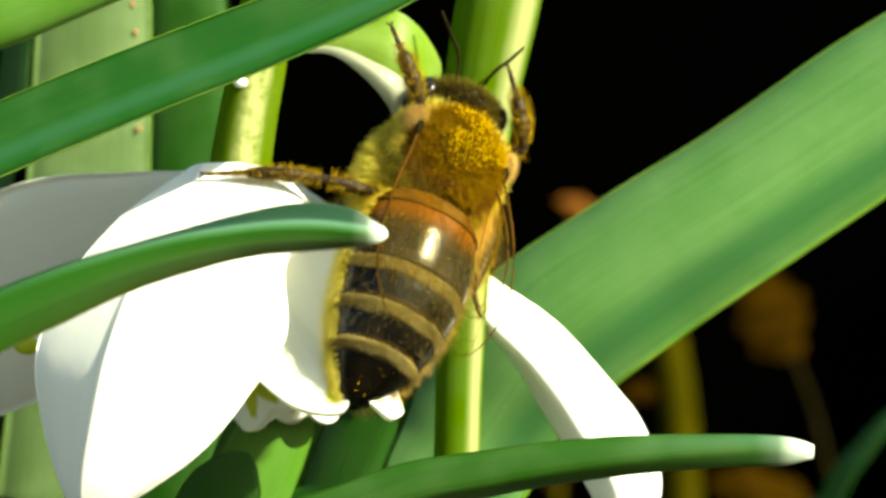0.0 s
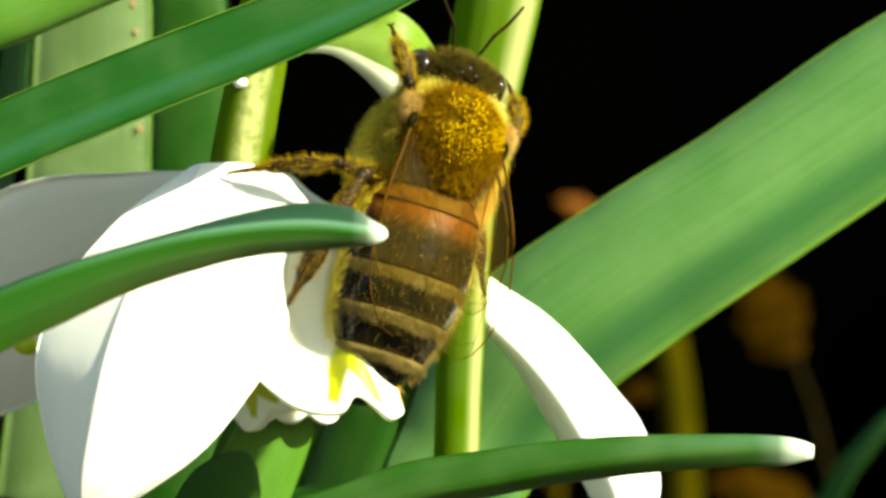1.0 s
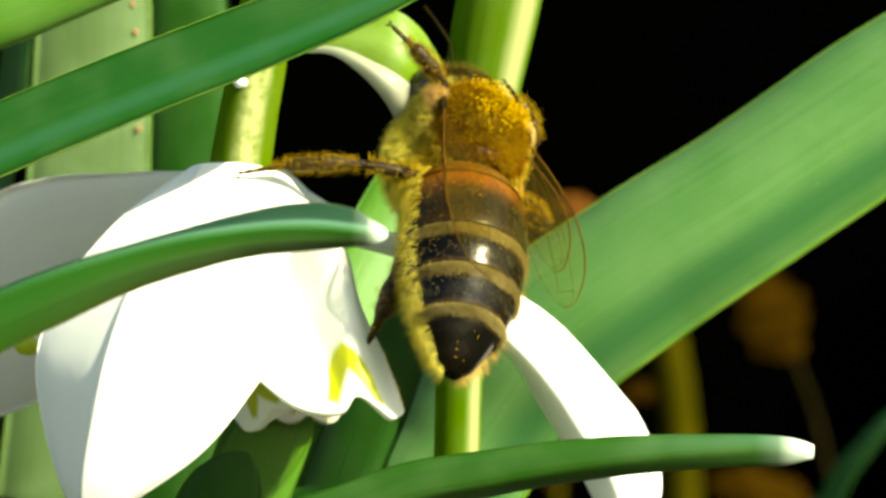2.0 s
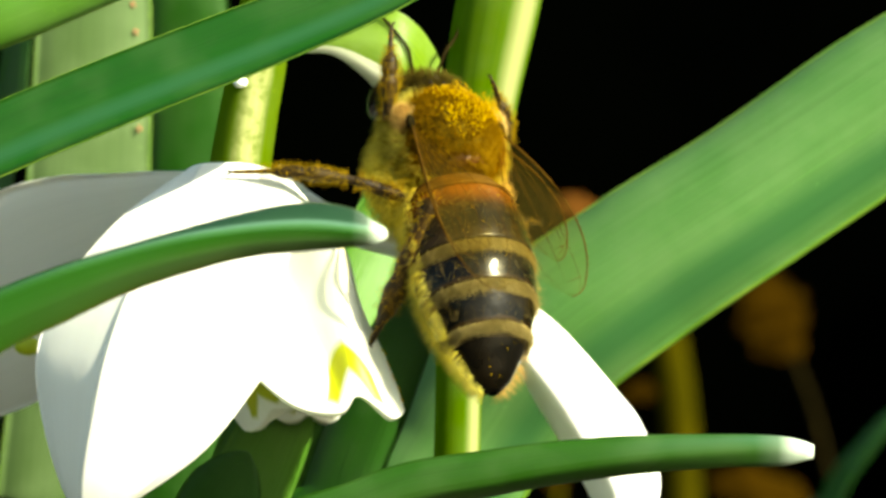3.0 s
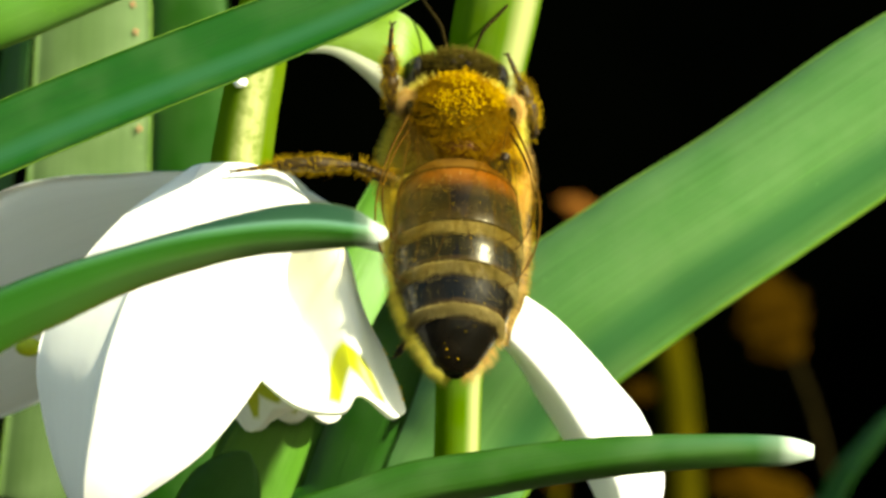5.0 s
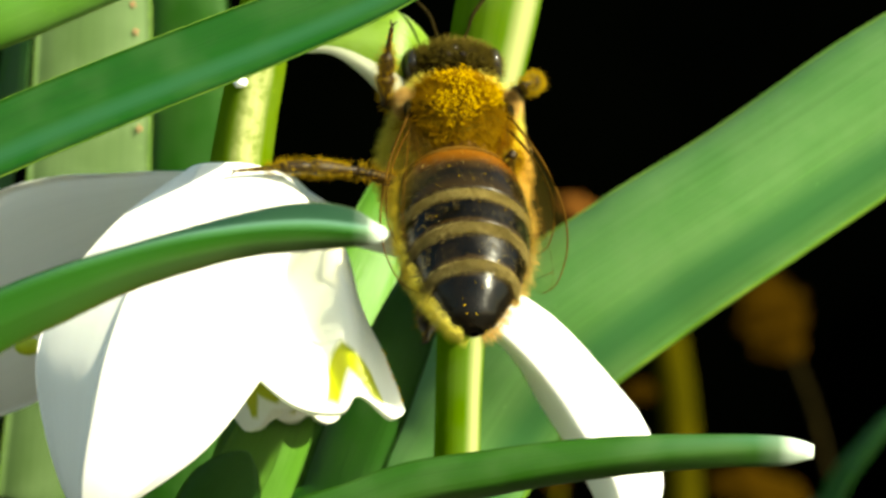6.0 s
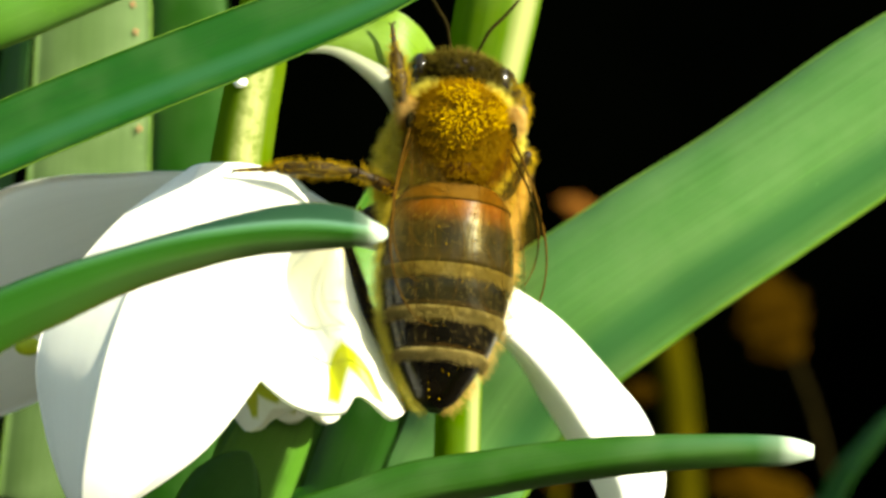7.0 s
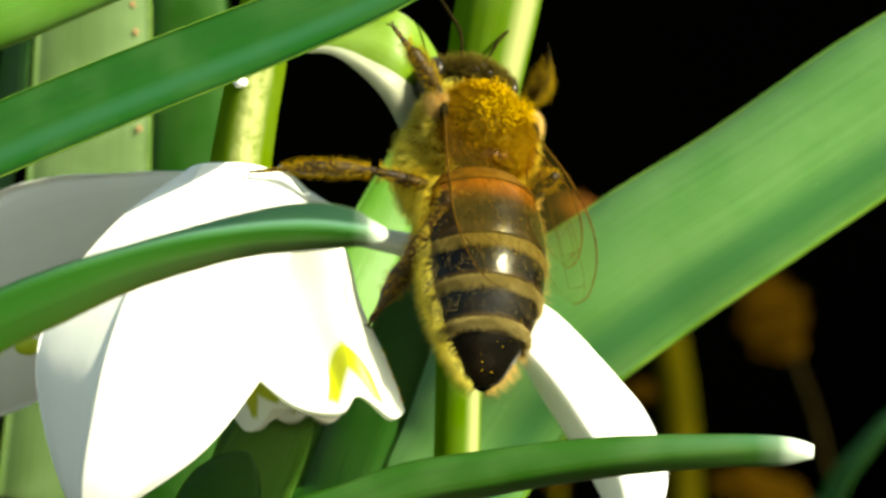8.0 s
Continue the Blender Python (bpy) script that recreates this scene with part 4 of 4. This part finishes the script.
        y = -length * q[:, None] + 0 * w[None]
        z = 0.10 * np.sin(9 * w[None] + 5 * q[:, None]) * q[:, None] + 0.35 * np.sin(np.pi * q[:, None]) + 0 * w[None]
        v = np.stack([side * x, y, z], -1)
        f = grid_faces(n, m)
        sh.add(v.reshape(-1, 3), f if side < 0 else [tuple(reversed(k)) for k in f])
        ob = part(name, sh, M_WING, bee, "clear brownish veined wing", at=at)
        lines = [[(i, 0) for i in range(0, n, 5)] + [(n - 1, 0)], [(0, 3), (8, 3), (16, 3), (25, 2), (31, 1)], [(0, 6), (9, 6), (18, 6), (26, 6)], [(0, 9), (10, 10), (20, 9), (27, 8)],
                 [(17, 3), (19, 5), (20, 6)], [(25, 2), (26, 4), (26, 6)]]
        vs = Shape()
        for k, ln in enumerate(lines):
            tube([v[i, j] for i, j in ln], np.linspace(0.05, 0.010, len(ln)) if k == 0 else np.linspace(0.013, 0.005, len(ln)), 24, 6, vs)
        part("vein", vs, M_VEIN, ob, "dark brown veins")
        return ob
    wings = {}
    for s, tag in ((-1, "L"), (1, "R")):
        wings[tag] = wing(s, "forewing", 7.3, 3.0, (s * 1.85, -0.85, 1.25))
        wings[tag + "h"] = wing(s, "hindwing", 5.3, 2.2, (s * 1.75, -1.2, 1.05))

    # legs: a thigh, and a shin with its many-jointed foot, both bristly and dusty
    def leg(side, pos, l1, l2, fat, dust=110, broad=False):
        th = tube([(0, 0, 0), (0, l1 * 0.3, 0), (0, l1 * 0.7, 0), (0, l1, 0)], [0.20 * fat, 0.30 * fat, 0.27 * fat, 0.17 * fat], 18, 12)
        k = 160
        a, s = rng.uniform(0, 6.28, k), rng.uniform(0.1, 0.98, k)
        dirs = np.stack([np.cos(a), -0.2 + 0 * a, np.sin(a)], -1)
        hairs(dirs * 0.24 * fat * (1, 0, 1) + np.stack([0 * s, s * l1, 0 * s], -1), dirs + (0, 0.5, 0), rng.uniform(0.2, 0.4, k), 0.015, th, 1, seed=31)
        ob = part("leg", th, [M_LEG, M_LEGHAIR, M_POLLEN], bee, "dark bristly leg", at=pos)
        bend = 0.04 * l2
        q = np.linspace(0, 1, 40)
        joints = 0.5 * (1 + np.cos(q * 2 * np.pi * 10)) * (q > 0.62)
        rad = np.interp(q, [0, 0.08, 0.32, 0.40, 0.45, 0.60, 0.66, 0.95, 1], [0.17, 0.20, 0.36, 0.26, 0.32, 0.27, 0.13, 0.095, 0.05]) * fat - 0.02 * joints
        if broad:
            rad = np.interp(q, [0, 0.08, 0.30, 0.42, 0.50, 0.62, 0.76, 0.84, 0.95, 1], [0.17, 0.20, 0.30, 0.34, 0.27, 0.34, 0.26, 0.13, 0.10, 0.05]) * fat - 0.02 * joints
        cen = np.stack([0 * q, q * l2, bend * np.sin(np.pi * q)], -1)
        sh = tube(cen, rad, 60, 12)
        for s in (-1, 1):
            tube([(0, l2 - 0.05, 0), (s * 0.09, l2 + 0.1, -0.02), (s * 0.13, l2 + 0.14, -0.14)], [0.04, 0.035, 0.01], 8, 6, sh)
        k = 800
        i = rng.integers(2, 30, k)
        a = rng.uniform(0, 6.28, k)
        dirs = np.stack([np.cos(a), 0 * a, np.sin(a)], -1)
        hairs(cen[i] + dirs * rad[i][:, None] * 0.9, dirs + (0, 0.45, 0), rng.uniform(0.15, 0.38, k), 0.006, sh, 1, seed=33)
        i = np.concatenate([rng.integers(2, 38, 110), rng.integers(22, 40, dust - 110)])
        a = rng.uniform(0, 6.28, dust)
        grains(cen[i] + np.stack([np.cos(a), 0 * a, np.sin(a)], -1) * rad[i][:, None] * rng.uniform(0.95, 1.35, (dust, 1)), 0.023, sh, 2, seed=35)
        shin = part("shin", sh, [M_LEG, M_LEGHAIR, M_POLLEN], ob, "shin and jointed foot dusted with pollen", at=(0, l1, 0))
        return ob, shin, Vector(pos), l1, l2
    legs = {}
    for s, tag in ((-1, "L"), (1, "R")):
        legs[tag + "f"] = leg(s, (s * 1.4, 0.55, -0.8), 1.9, 3.0, 0.95)
        legs[tag + "m"] = leg(s, (s * 1.75, -2.9, -0.3), 2.1, 4.4, 0.85, 150)
        legs[tag + "h"] = leg(s, (s * 1.3, -2.6, -1.3), 2.9, 5.4, 1.3 if s < 0 else 1.05, 160, True)
    return bee, head, abdomen, wings, legs


bee, bee_head, bee_abdomen, bee_wings, bee_legs = build_bee()


# ---- what moves ----
def bee_pose(x, y, z, lean, pitch, roll):
    """Body at (x, y, z) mm: leaning in the picture plane, tail dipping away, back rolled to the right."""
    return pose(x * MM, y * MM, z * MM, 95) @ pose(0, 0, 0, 0, 0, lean) @ pose(0, 0, 0, pitch) @ pose(0, 0, 0, 0, roll)


def bone(a, b, pole):
    """The pose of a leg segment from a towards b."""
    y = (b - a).normalized()
    x = y.cross(pole).normalized()
    z = x.cross(y)
    m = Matrix((x, y, z)).transposed().to_4x4()
    m.translation = a
    return m


def reach(hip, foot, l1, l2, pole):
    """Where the knee lies, and the foot when it is too far or too near."""
    d = foot - hip
    dist = min(max(d.length, abs(l1 - l2) * 1.03 + 1e-5), (l1 + l2) * 0.985)
    y = d.normalized()
    foot = hip + y * dist
    a = (l1 * l1 - l2 * l2 + dist * dist) / (2 * dist)
    h = math.sqrt(max(l1 * l1 - a * a, 0))
    p = (pole - y * pole.dot(y)).normalized()
    return hip + y * a + p * h, foot


def along(table, t):
    """A value (or place) from rows of (seconds, value...), straight between rows."""
    for r0, r1 in zip(table, table[1:]):
        if t <= r1[0]:
            f = min(max((t - r0[0]) / (r1[0] - r0[0]), 0), 1)
            f = f * f * (3 - 2 * f)
            return [a + (b - a) * f for a, b in zip(r0[1:], r1[1:])]
    return table[-1][1:]


def motions():
    rows = [
        (0.00, bee_pose(0.28, 1.93, 113.85, -18.7, -25.8, 22.0)),
        (0.20, bee_pose(0.47, 2.49, 114.23, -18.2, -33.0, 24.4)),
        (0.40, bee_pose(0.62, 2.43, 114.36, -19.2, -32.4, 26.8)),
        (0.50, bee_pose(0.41, 2.20, 114.66, -20.9, -29.7, 26.8)),
        (0.60, bee_pose(0.37, 1.86, 114.49, -16.4, -25.5, 24.4)),
        (0.80, bee_pose(0.60, 1.90, 114.16, -17.7, -25.6, 24.4)),
        (1.00, bee_pose(0.24, 0.28, 114.58, -16.1, -7.3, 22.0)),
        (1.20, bee_pose(0.91, 2.27, 114.20, -13.6, -30.1, 19.5)),
        (1.30, bee_pose(0.53, 2.18, 114.53, -9.4, -29.4, 17.1)),
        (1.40, bee_pose(0.60, 2.11, 114.59, -11.8, -28.6, 17.1)),
        (1.50, bee_pose(0.66, 2.55, 114.70, -6.0, -34.4, 22.0)),
        (1.60, bee_pose(0.77, 2.62, 114.65, -3.7, -35.2, 29.3)),
        (1.70, bee_pose(1.40, 2.61, 115.06, -6.0, -35.5, 34.2)),
        (1.80, bee_pose(1.31, 2.63, 115.00, -5.1, -35.7, 34.2)),
        (1.90, bee_pose(1.10, 2.67, 114.87, -2.8, -36.1, 34.2)),
        (2.00, bee_pose(0.85, 2.70, 114.71, -0.1, -36.4, 34.2)),
        (2.10, bee_pose(0.64, 2.73, 114.57, 2.3, -36.6, 34.2)),
        (2.20, bee_pose(0.55, 2.73, 114.52, 3.2, -36.6, 34.2)),
        (2.30, bee_pose(0.53, 2.74, 114.49, 3.5, -36.6, 34.0)),
        (2.40, bee_pose(0.48, 2.75, 114.43, 4.2, -36.8, 33.5)),
        (2.50, bee_pose(0.41, 2.77, 114.36, 5.2, -36.9, 32.9)),
        (2.60, bee_pose(0.35, 2.79, 114.28, 6.1, -37.0, 32.4)),
        (2.70, bee_pose(0.30, 2.80, 114.22, 6.9, -37.1, 31.9)),
        (2.80, bee_pose(0.27, 2.80, 114.20, 7.2, -37.2, 31.7)),
        (2.90, bee_pose(0.12, 2.77, 114.13, 9.9, -36.6, 34.2)),
        (3.00, bee_pose(-0.20, 2.24, 114.46, 14.9, -30.1, 34.2)),
        (3.10, bee_pose(0.13, 1.67, 114.96, 3.2, -23.5, 17.1)),
        (3.20, bee_pose(0.27, 1.60, 115.08, 1.2, -22.8, 10.0)),
        (3.30, bee_pose(-0.79, -0.06, 115.68, -1.1, -4.8, 2.0)),
        (3.40, bee_pose(-0.53, 0.83, 115.80, 3.7, -14.7, 0.0)),
        (3.50, bee_pose(-0.79, 0.64, 116.15, 4.4, -12.9, 0.0)),
        (3.60, bee_pose(-0.40, 0.04, 115.83, 0.7, -6.0, 0.0)),
        (3.70, bee_pose(-0.40, -0.23, 115.73, -0.0, -3.0, 2.0)),
        (3.80, bee_pose(-0.46, -1.04, 115.56, 1.6, 6.0, 0.0)),
        (4.00, bee_pose(-0.77, -1.60, 117.00, 5.6, 9.0, -4.0)),
        (4.10, bee_pose(0.13, -1.50, 115.75, -1.7, 11.0, 0.0)),
        (4.20, bee_pose(0.79, -0.95, 114.51, -5.9, 6.0, 8.0)),
        (4.30, bee_pose(0.66, 0.31, 114.80, -3.8, -8.0, 8.0)),
        (4.40, bee_pose(0.67, 0.87, 114.51, -5.3, -14.0, 6.0)),
        (4.50, bee_pose(0.32, 1.27, 114.96, -3.4, -19.1, 5.0)),
        (4.60, bee_pose(0.27, 2.06, 114.65, -5.7, -28.1, 4.0)),
        (4.70, bee_pose(0.47, 2.17, 114.68, -0.4, -29.3, 4.0)),
        (4.80, bee_pose(0.48, 2.18, 114.73, -0.4, -29.5, 4.3)),
        (4.90, bee_pose(0.50, 2.21, 114.85, -0.4, -30.0, 5.0)),
        (5.00, bee_pose(0.52, 2.25, 115.01, -0.5, -30.6, 6.0)),
        (5.10, bee_pose(0.54, 2.28, 115.17, -0.5, -31.2, 7.0)),
        (5.20, bee_pose(0.56, 2.31, 115.29, -0.5, -31.7, 7.7)),
        (5.30, bee_pose(0.57, 2.32, 115.34, -0.5, -31.9, 8.0)),
        (5.40, bee_pose(0.57, 2.32, 115.37, -0.1, -32.0, 8.2)),
        (5.50, bee_pose(0.56, 2.33, 115.47, 1.0, -32.2, 8.7)),
        (5.60, bee_pose(0.55, 2.34, 115.58, 2.3, -28.0, 9.3)),
        (5.70, bee_pose(0.54, 2.34, 115.38, 3.4, -25.0, 9.8)),
        (5.80, bee_pose(0.54, 2.34, 115.26, 3.8, -22.0, 10.0)),
        (6.00, bee_pose(0.41, 2.79, 115.24, 2.3, -26.0, 8.0)),
        (6.20, bee_pose(0.14, 2.28, 114.67, 1.1, -30.8, 22.0)),
        (6.40, bee_pose(0.26, 2.17, 114.46, 2.9, -29.2, 17.1)),
        (6.50, bee_pose(0.26, 1.46, 115.13, -3.7, -21.2, 13.3)),
        (6.60, bee_pose(0.14, 1.97, 114.71, -2.0, -27.0, 10.0)),
        (6.80, bee_pose(0.54, 1.78, 114.42, -2.7, -24.5, 10.0)),
        (7.00, bee_pose(0.52, 0.97, 114.72, -3.9, -15.3, 8.0)),
        (7.10, bee_pose(0.17, 2.16, 114.60, 3.0, -29.2, 19.5)),
        (7.20, bee_pose(0.47, 1.82, 115.74, -2.0, -26.3, 19.5)),
        (7.30, bee_pose(0.45, 2.48, 114.63, 3.1, -33.3, 26.8)),
        (7.40, bee_pose(0.79, 2.47, 114.50, 11.4, -33.0, 36.6)),
        (7.50, bee_pose(0.51, 2.22, 114.46, 8.3, -29.8, 36.6)),
        (7.60, bee_pose(0.27, 2.20, 114.20, 6.7, -29.4, 34.2)),
        (7.80, bee_pose(0.56, 2.37, 114.64, 4.9, -31.8, 29.3)),
        (8.00, bee_pose(1.10, 2.36, 114.72, 4.3, -31.6, 29.3)),
    ]
    walk(bee, rows)
    # the abdomen bends at the waist
    o = bee_abdomen.location.copy()
    flex = [(0.0, 0), (2.8, 0), (3.5, 0), (3.8, 4), (4.0, 12), (4.2, 2), (4.5, -6), (4.7, -4), (5.4, -8), (5.8, -20), (6.0, -25), (6.2, -8), (6.5, 0), (8.0, 0)]
    walk(bee_abdomen, [(t, Matrix.Translation(o) @ pose(0, 0, 0, a)) for t, a in flex])
    # wings: how far each is spread, in degrees
    spread = [(0.0, 2, 12), (0.5, 0, 11), (1.0, 2, 12), (1.5, 2, 18), (2.9, 2, 17), (3.2, 6, 8), (3.5, 14, 2), (4.0, 17, 2), (4.1, 13, 6), (4.2, 20, 24), (4.35, 12, 12), (4.5, 13, 6),
              (5.8, 10, 14), (6.0, 12, 17), (6.2, 6, 20), (6.5, 6, 15), (7.0, 3, 13), (7.5, 2, 17), (8.0, 2, 15)]
    for tag, s in (("L", -1), ("R", 1)):
        i = 1 if tag == "L" else 2
        o = bee_wings[tag].location.copy()
        walk(bee_wings[tag], [(r[0], Matrix.Translation(o) @ pose(0, 0, 0, -7, 0, s * r[i])) for r in spread])
        o = bee_wings[tag + "h"].location.copy()
        walk(bee_wings[tag + "h"], [(r[0], Matrix.Translation(o) @ pose(0, 0, 0, -8, 0, s * (r[i] + 3))) for r in spread])
    # the head nods and turns a little as the bee feels about with its antennae
    o = bee_head.location.copy()
    nods = [(0.0, -4, 6, 0.6), (0.5, 2, -5, 0.6), (1.0, -6, 3, 0.0), (1.5, 0, -4, 0.0), (2.2, -5, 4, 0.2), (3.0, 3, -3, 0.3), (3.5, 0, 5, 0.6), (4.0, 5, -2, 0.2), (4.5, -2, 4, 0.8), (5.2, 3, -4, 1.0),
            (5.8, 0, 0, 1.5), (6.0, 4, 3, 1.6), (6.5, 2, 5, 0.8), (7.0, -3, -3, 0.5), (7.5, 2, 4, 0.5), (8.0, 4, -2, 1.2)]
    walk(bee_head, [(t, Matrix.Translation(o + Vector((0, 0.14, 0.30)) * MM * k) @ pose(0, 0, 0, a, 0, b)) for t, a, b, k in nods])
    # feet: where each one holds or feels, in millimetres
    feet = {
        "Lf": [(0.0, *(-1.85, 0.50, 118.06)), (8.0, *(-1.81, 0.50, 118.06))],
        "Lm": [(0.0, *(-8.85, -0.04, 112.71)), (0.15, *(-7.59, -0.04, 112.71)), (8.0, *(-7.39, -0.04, 112.79))],
        "Lh": [(0.0, *(-5.84, -1.07, 110.72)), (0.1, *(-7.97, -2.20, 109.80)), (0.6, *(-8.07, -2.20, 109.70)), (0.8, *(-6.00, -1.89, 108.67)), (0.9, *(-5.62, -1.60, 107.82)), (1.1, *(-5.33, -1.60, 107.82)), (1.2, *(-3.67, -0.14, 107.00)), (1.4, *(-2.67, -0.15, 106.54)), (1.7, *(-2.67, -0.15, 106.54)), (2.8, *(-2.67, -0.12, 106.81)), (3.0, *(-2.57, -0.10, 106.61)), (3.1, *(-2.28, 0.28, 106.83)), (3.3, *(-0.49, 4.45, 105.05)), (3.8, *(0.12, 4.31, 106.69)), (4.0, *(0.22, 3.32, 106.42)), (4.2, *(-0.49, 3.48, 104.59)), (4.5, *(-1.89, 1.36, 105.90)), (4.6, *(-2.09, 1.35, 106.10)), (5.8, *(-0.64, 0.79, 106.67)), (6.0, *(-0.64, 0.29, 106.71)), (6.1, *(-0.72, 0.28, 106.83)), (6.2, *(-1.89, 0.86, 105.87)), (7.2, *(-1.89, 0.86, 105.87)), (7.4, *(-2.28, 0.43, 106.24)), (7.8, *(-2.48, 0.38, 106.84)), (8.0, *(-2.64, 0.33, 107.34))],
        "Rf": [(0.0, *(2.37, 2.42, 116.78)), (0.4, *(3.54, 0.33, 117.73)), (0.5, *(4.62, -0.45, 115.20)), (0.6, *(4.12, -0.58, 116.59)), (0.8, *(2.37, 2.47, 116.18)), (1.7, *(2.37, 2.47, 116.18)), (3.0, *(1.75, 2.45, 116.38)), (3.4, *(2.94, 0.43, 116.53)), (3.6, *(1.75, 2.31, 118.00)), (4.3, *(2.37, 2.38, 117.19)), (4.4, *(3.14, 0.33, 117.73)), (4.5, *(3.04, 0.47, 116.12)), (4.6, *(2.37, 2.38, 117.19)), (5.8, *(2.37, 2.38, 117.19)), (6.0, *(2.94, 0.49, 115.92)), (6.2, *(2.37, 2.38, 117.19)), (7.1, *(2.47, 2.44, 116.58)), (7.2, *(3.14, 0.43, 116.53)), (7.4, *(2.37, 2.47, 116.18)), (7.8, *(2.96, 1.48, 116.05)), (8.0, *(4.12, -0.62, 117.09))],
        "Rm": [(0.0, *(2.19, 4.78, 112.72)), (3.0, *(2.19, 4.78, 112.72)), (3.4, *(3.39, 2.40, 116.99)), (3.6, *(3.85, 0.77, 112.71)), (3.8, *(3.34, 0.59, 114.72)), (4.0, *(3.24, 0.60, 114.62)), (4.2, *(2.48, 3.89, 111.39)), (4.5, *(2.98, 2.92, 111.09)), (4.6, *(4.58, 1.88, 111.41)), (4.7, *(3.00, 3.79, 112.62)), (6.0, *(2.60, 4.78, 112.72)), (8.0, *(2.40, 4.80, 112.52))],
        "Rh": [(0.0, *(1.36, 4.20, 107.91)), (3.3, *(1.96, 2.88, 111.50)), (3.5, *(1.75, 3.22, 107.64)), (4.0, *(1.55, 3.22, 107.64)), (4.2, *(3.38, 2.83, 106.39)), (4.2, *(1.55, 3.43, 105.20)), (4.5, *(2.77, 3.36, 106.01)), (4.7, *(2.88, 3.37, 105.91)), (5.3, *(1.77, 4.20, 107.91)), (8.0, *(1.97, 4.22, 107.71))],
    }
    poles = {"Lf": (-0.5, 0.1, 1.0), "Lm": (-0.4, 0.25, 0.9), "Rf": (0.7, 0.1, 0.9), "Rm": (0.3, 0.6, -0.3), "Rh": (0.4, 0.3, -0.5)}
    hind_pole = [(0.0, -0.3, 0.0, -1.0), (0.2, -0.7, -0.15, 0.6), (0.6, -0.7, -0.15, 0.6), (0.8, -0.6, -0.3, 0.5), (1.0, -0.5, -0.5, 0.5), (1.2, -0.3, -0.9, 0.25), (1.4, -0.1, -1.0, -0.1), (1.7, -0.1, -1.0, -0.1), (2.8, -0.35, -0.95, 0.0), (3.0, -0.35, -0.95, 0.0),
                 (3.2, -0.1, -1.0, -0.1), (4.7, -0.1, -1.0, -0.1), (5.6, 0.3, -0.4, -1.0), (6.0, 0.3, -0.4, -1.0), (6.5, -0.1, -1.0, -0.1), (7.2, -0.1, -1.0, -0.1),
                 (7.4, -0.35, -0.95, 0.0), (8.0, -0.35, -0.95, 0.0)]
    for tag, (thigh, shin, hip, l1, l2) in bee_legs.items():
        hip, l1, l2 = hip * MM, l1 * MM, l2 * MM
        up, down = [], []
        for t, m in rows:
            foot = m.inverted() @ (Vector(along(feet[tag], t)) * MM)
            pole = Vector(along(hind_pole, t) if tag == "Lh" else poles[tag])
            knee, foot = reach(hip, foot, l1, l2, pole)
            a = bone(hip, knee, pole)
            up.append((t, a))
            down.append((t, a.inverted() @ bone(knee, foot, pole)))
        walk(thigh, up)
        walk(shin, down)
    # the flower sways under the bee's weight, and its arching petal with it
    o = flower.location.copy()
    sway = [(0.0, 0), (1.0, 0.05), (1.5, 0.1), (2.8, 0.15), (3.5, 0.2), (4.5, 0.55), (5.0, 0.4), (6.0, 0.15), (6.5, 0.2), (8.0, 0.15)]
    walk(flower, [(t, Matrix.Translation(o) @ pose(0, 0, 0, 0, -a, 0)) for t, a in sway])
    q = [(0.0, 0), (1.0, 0.3), (1.5, 0.1), (3.0, 0.4), (3.5, 1.0), (4.0, 0.9), (4.5, 0.0), (5.5, 0.0), (6.0, -0.1), (6.5, 0.0), (7.0, -0.6), (7.5, -0.6), (8.0, -1.0)]
    piv = (Vector((-5.89, 5.31, 112.46)) * MM) - o
    walk(right_petal, [(t, Matrix.Translation(piv) @ pose(0, 0, 0, 0, a, 0) @ Matrix.Translation(-piv)) for t, a in q])


motions()
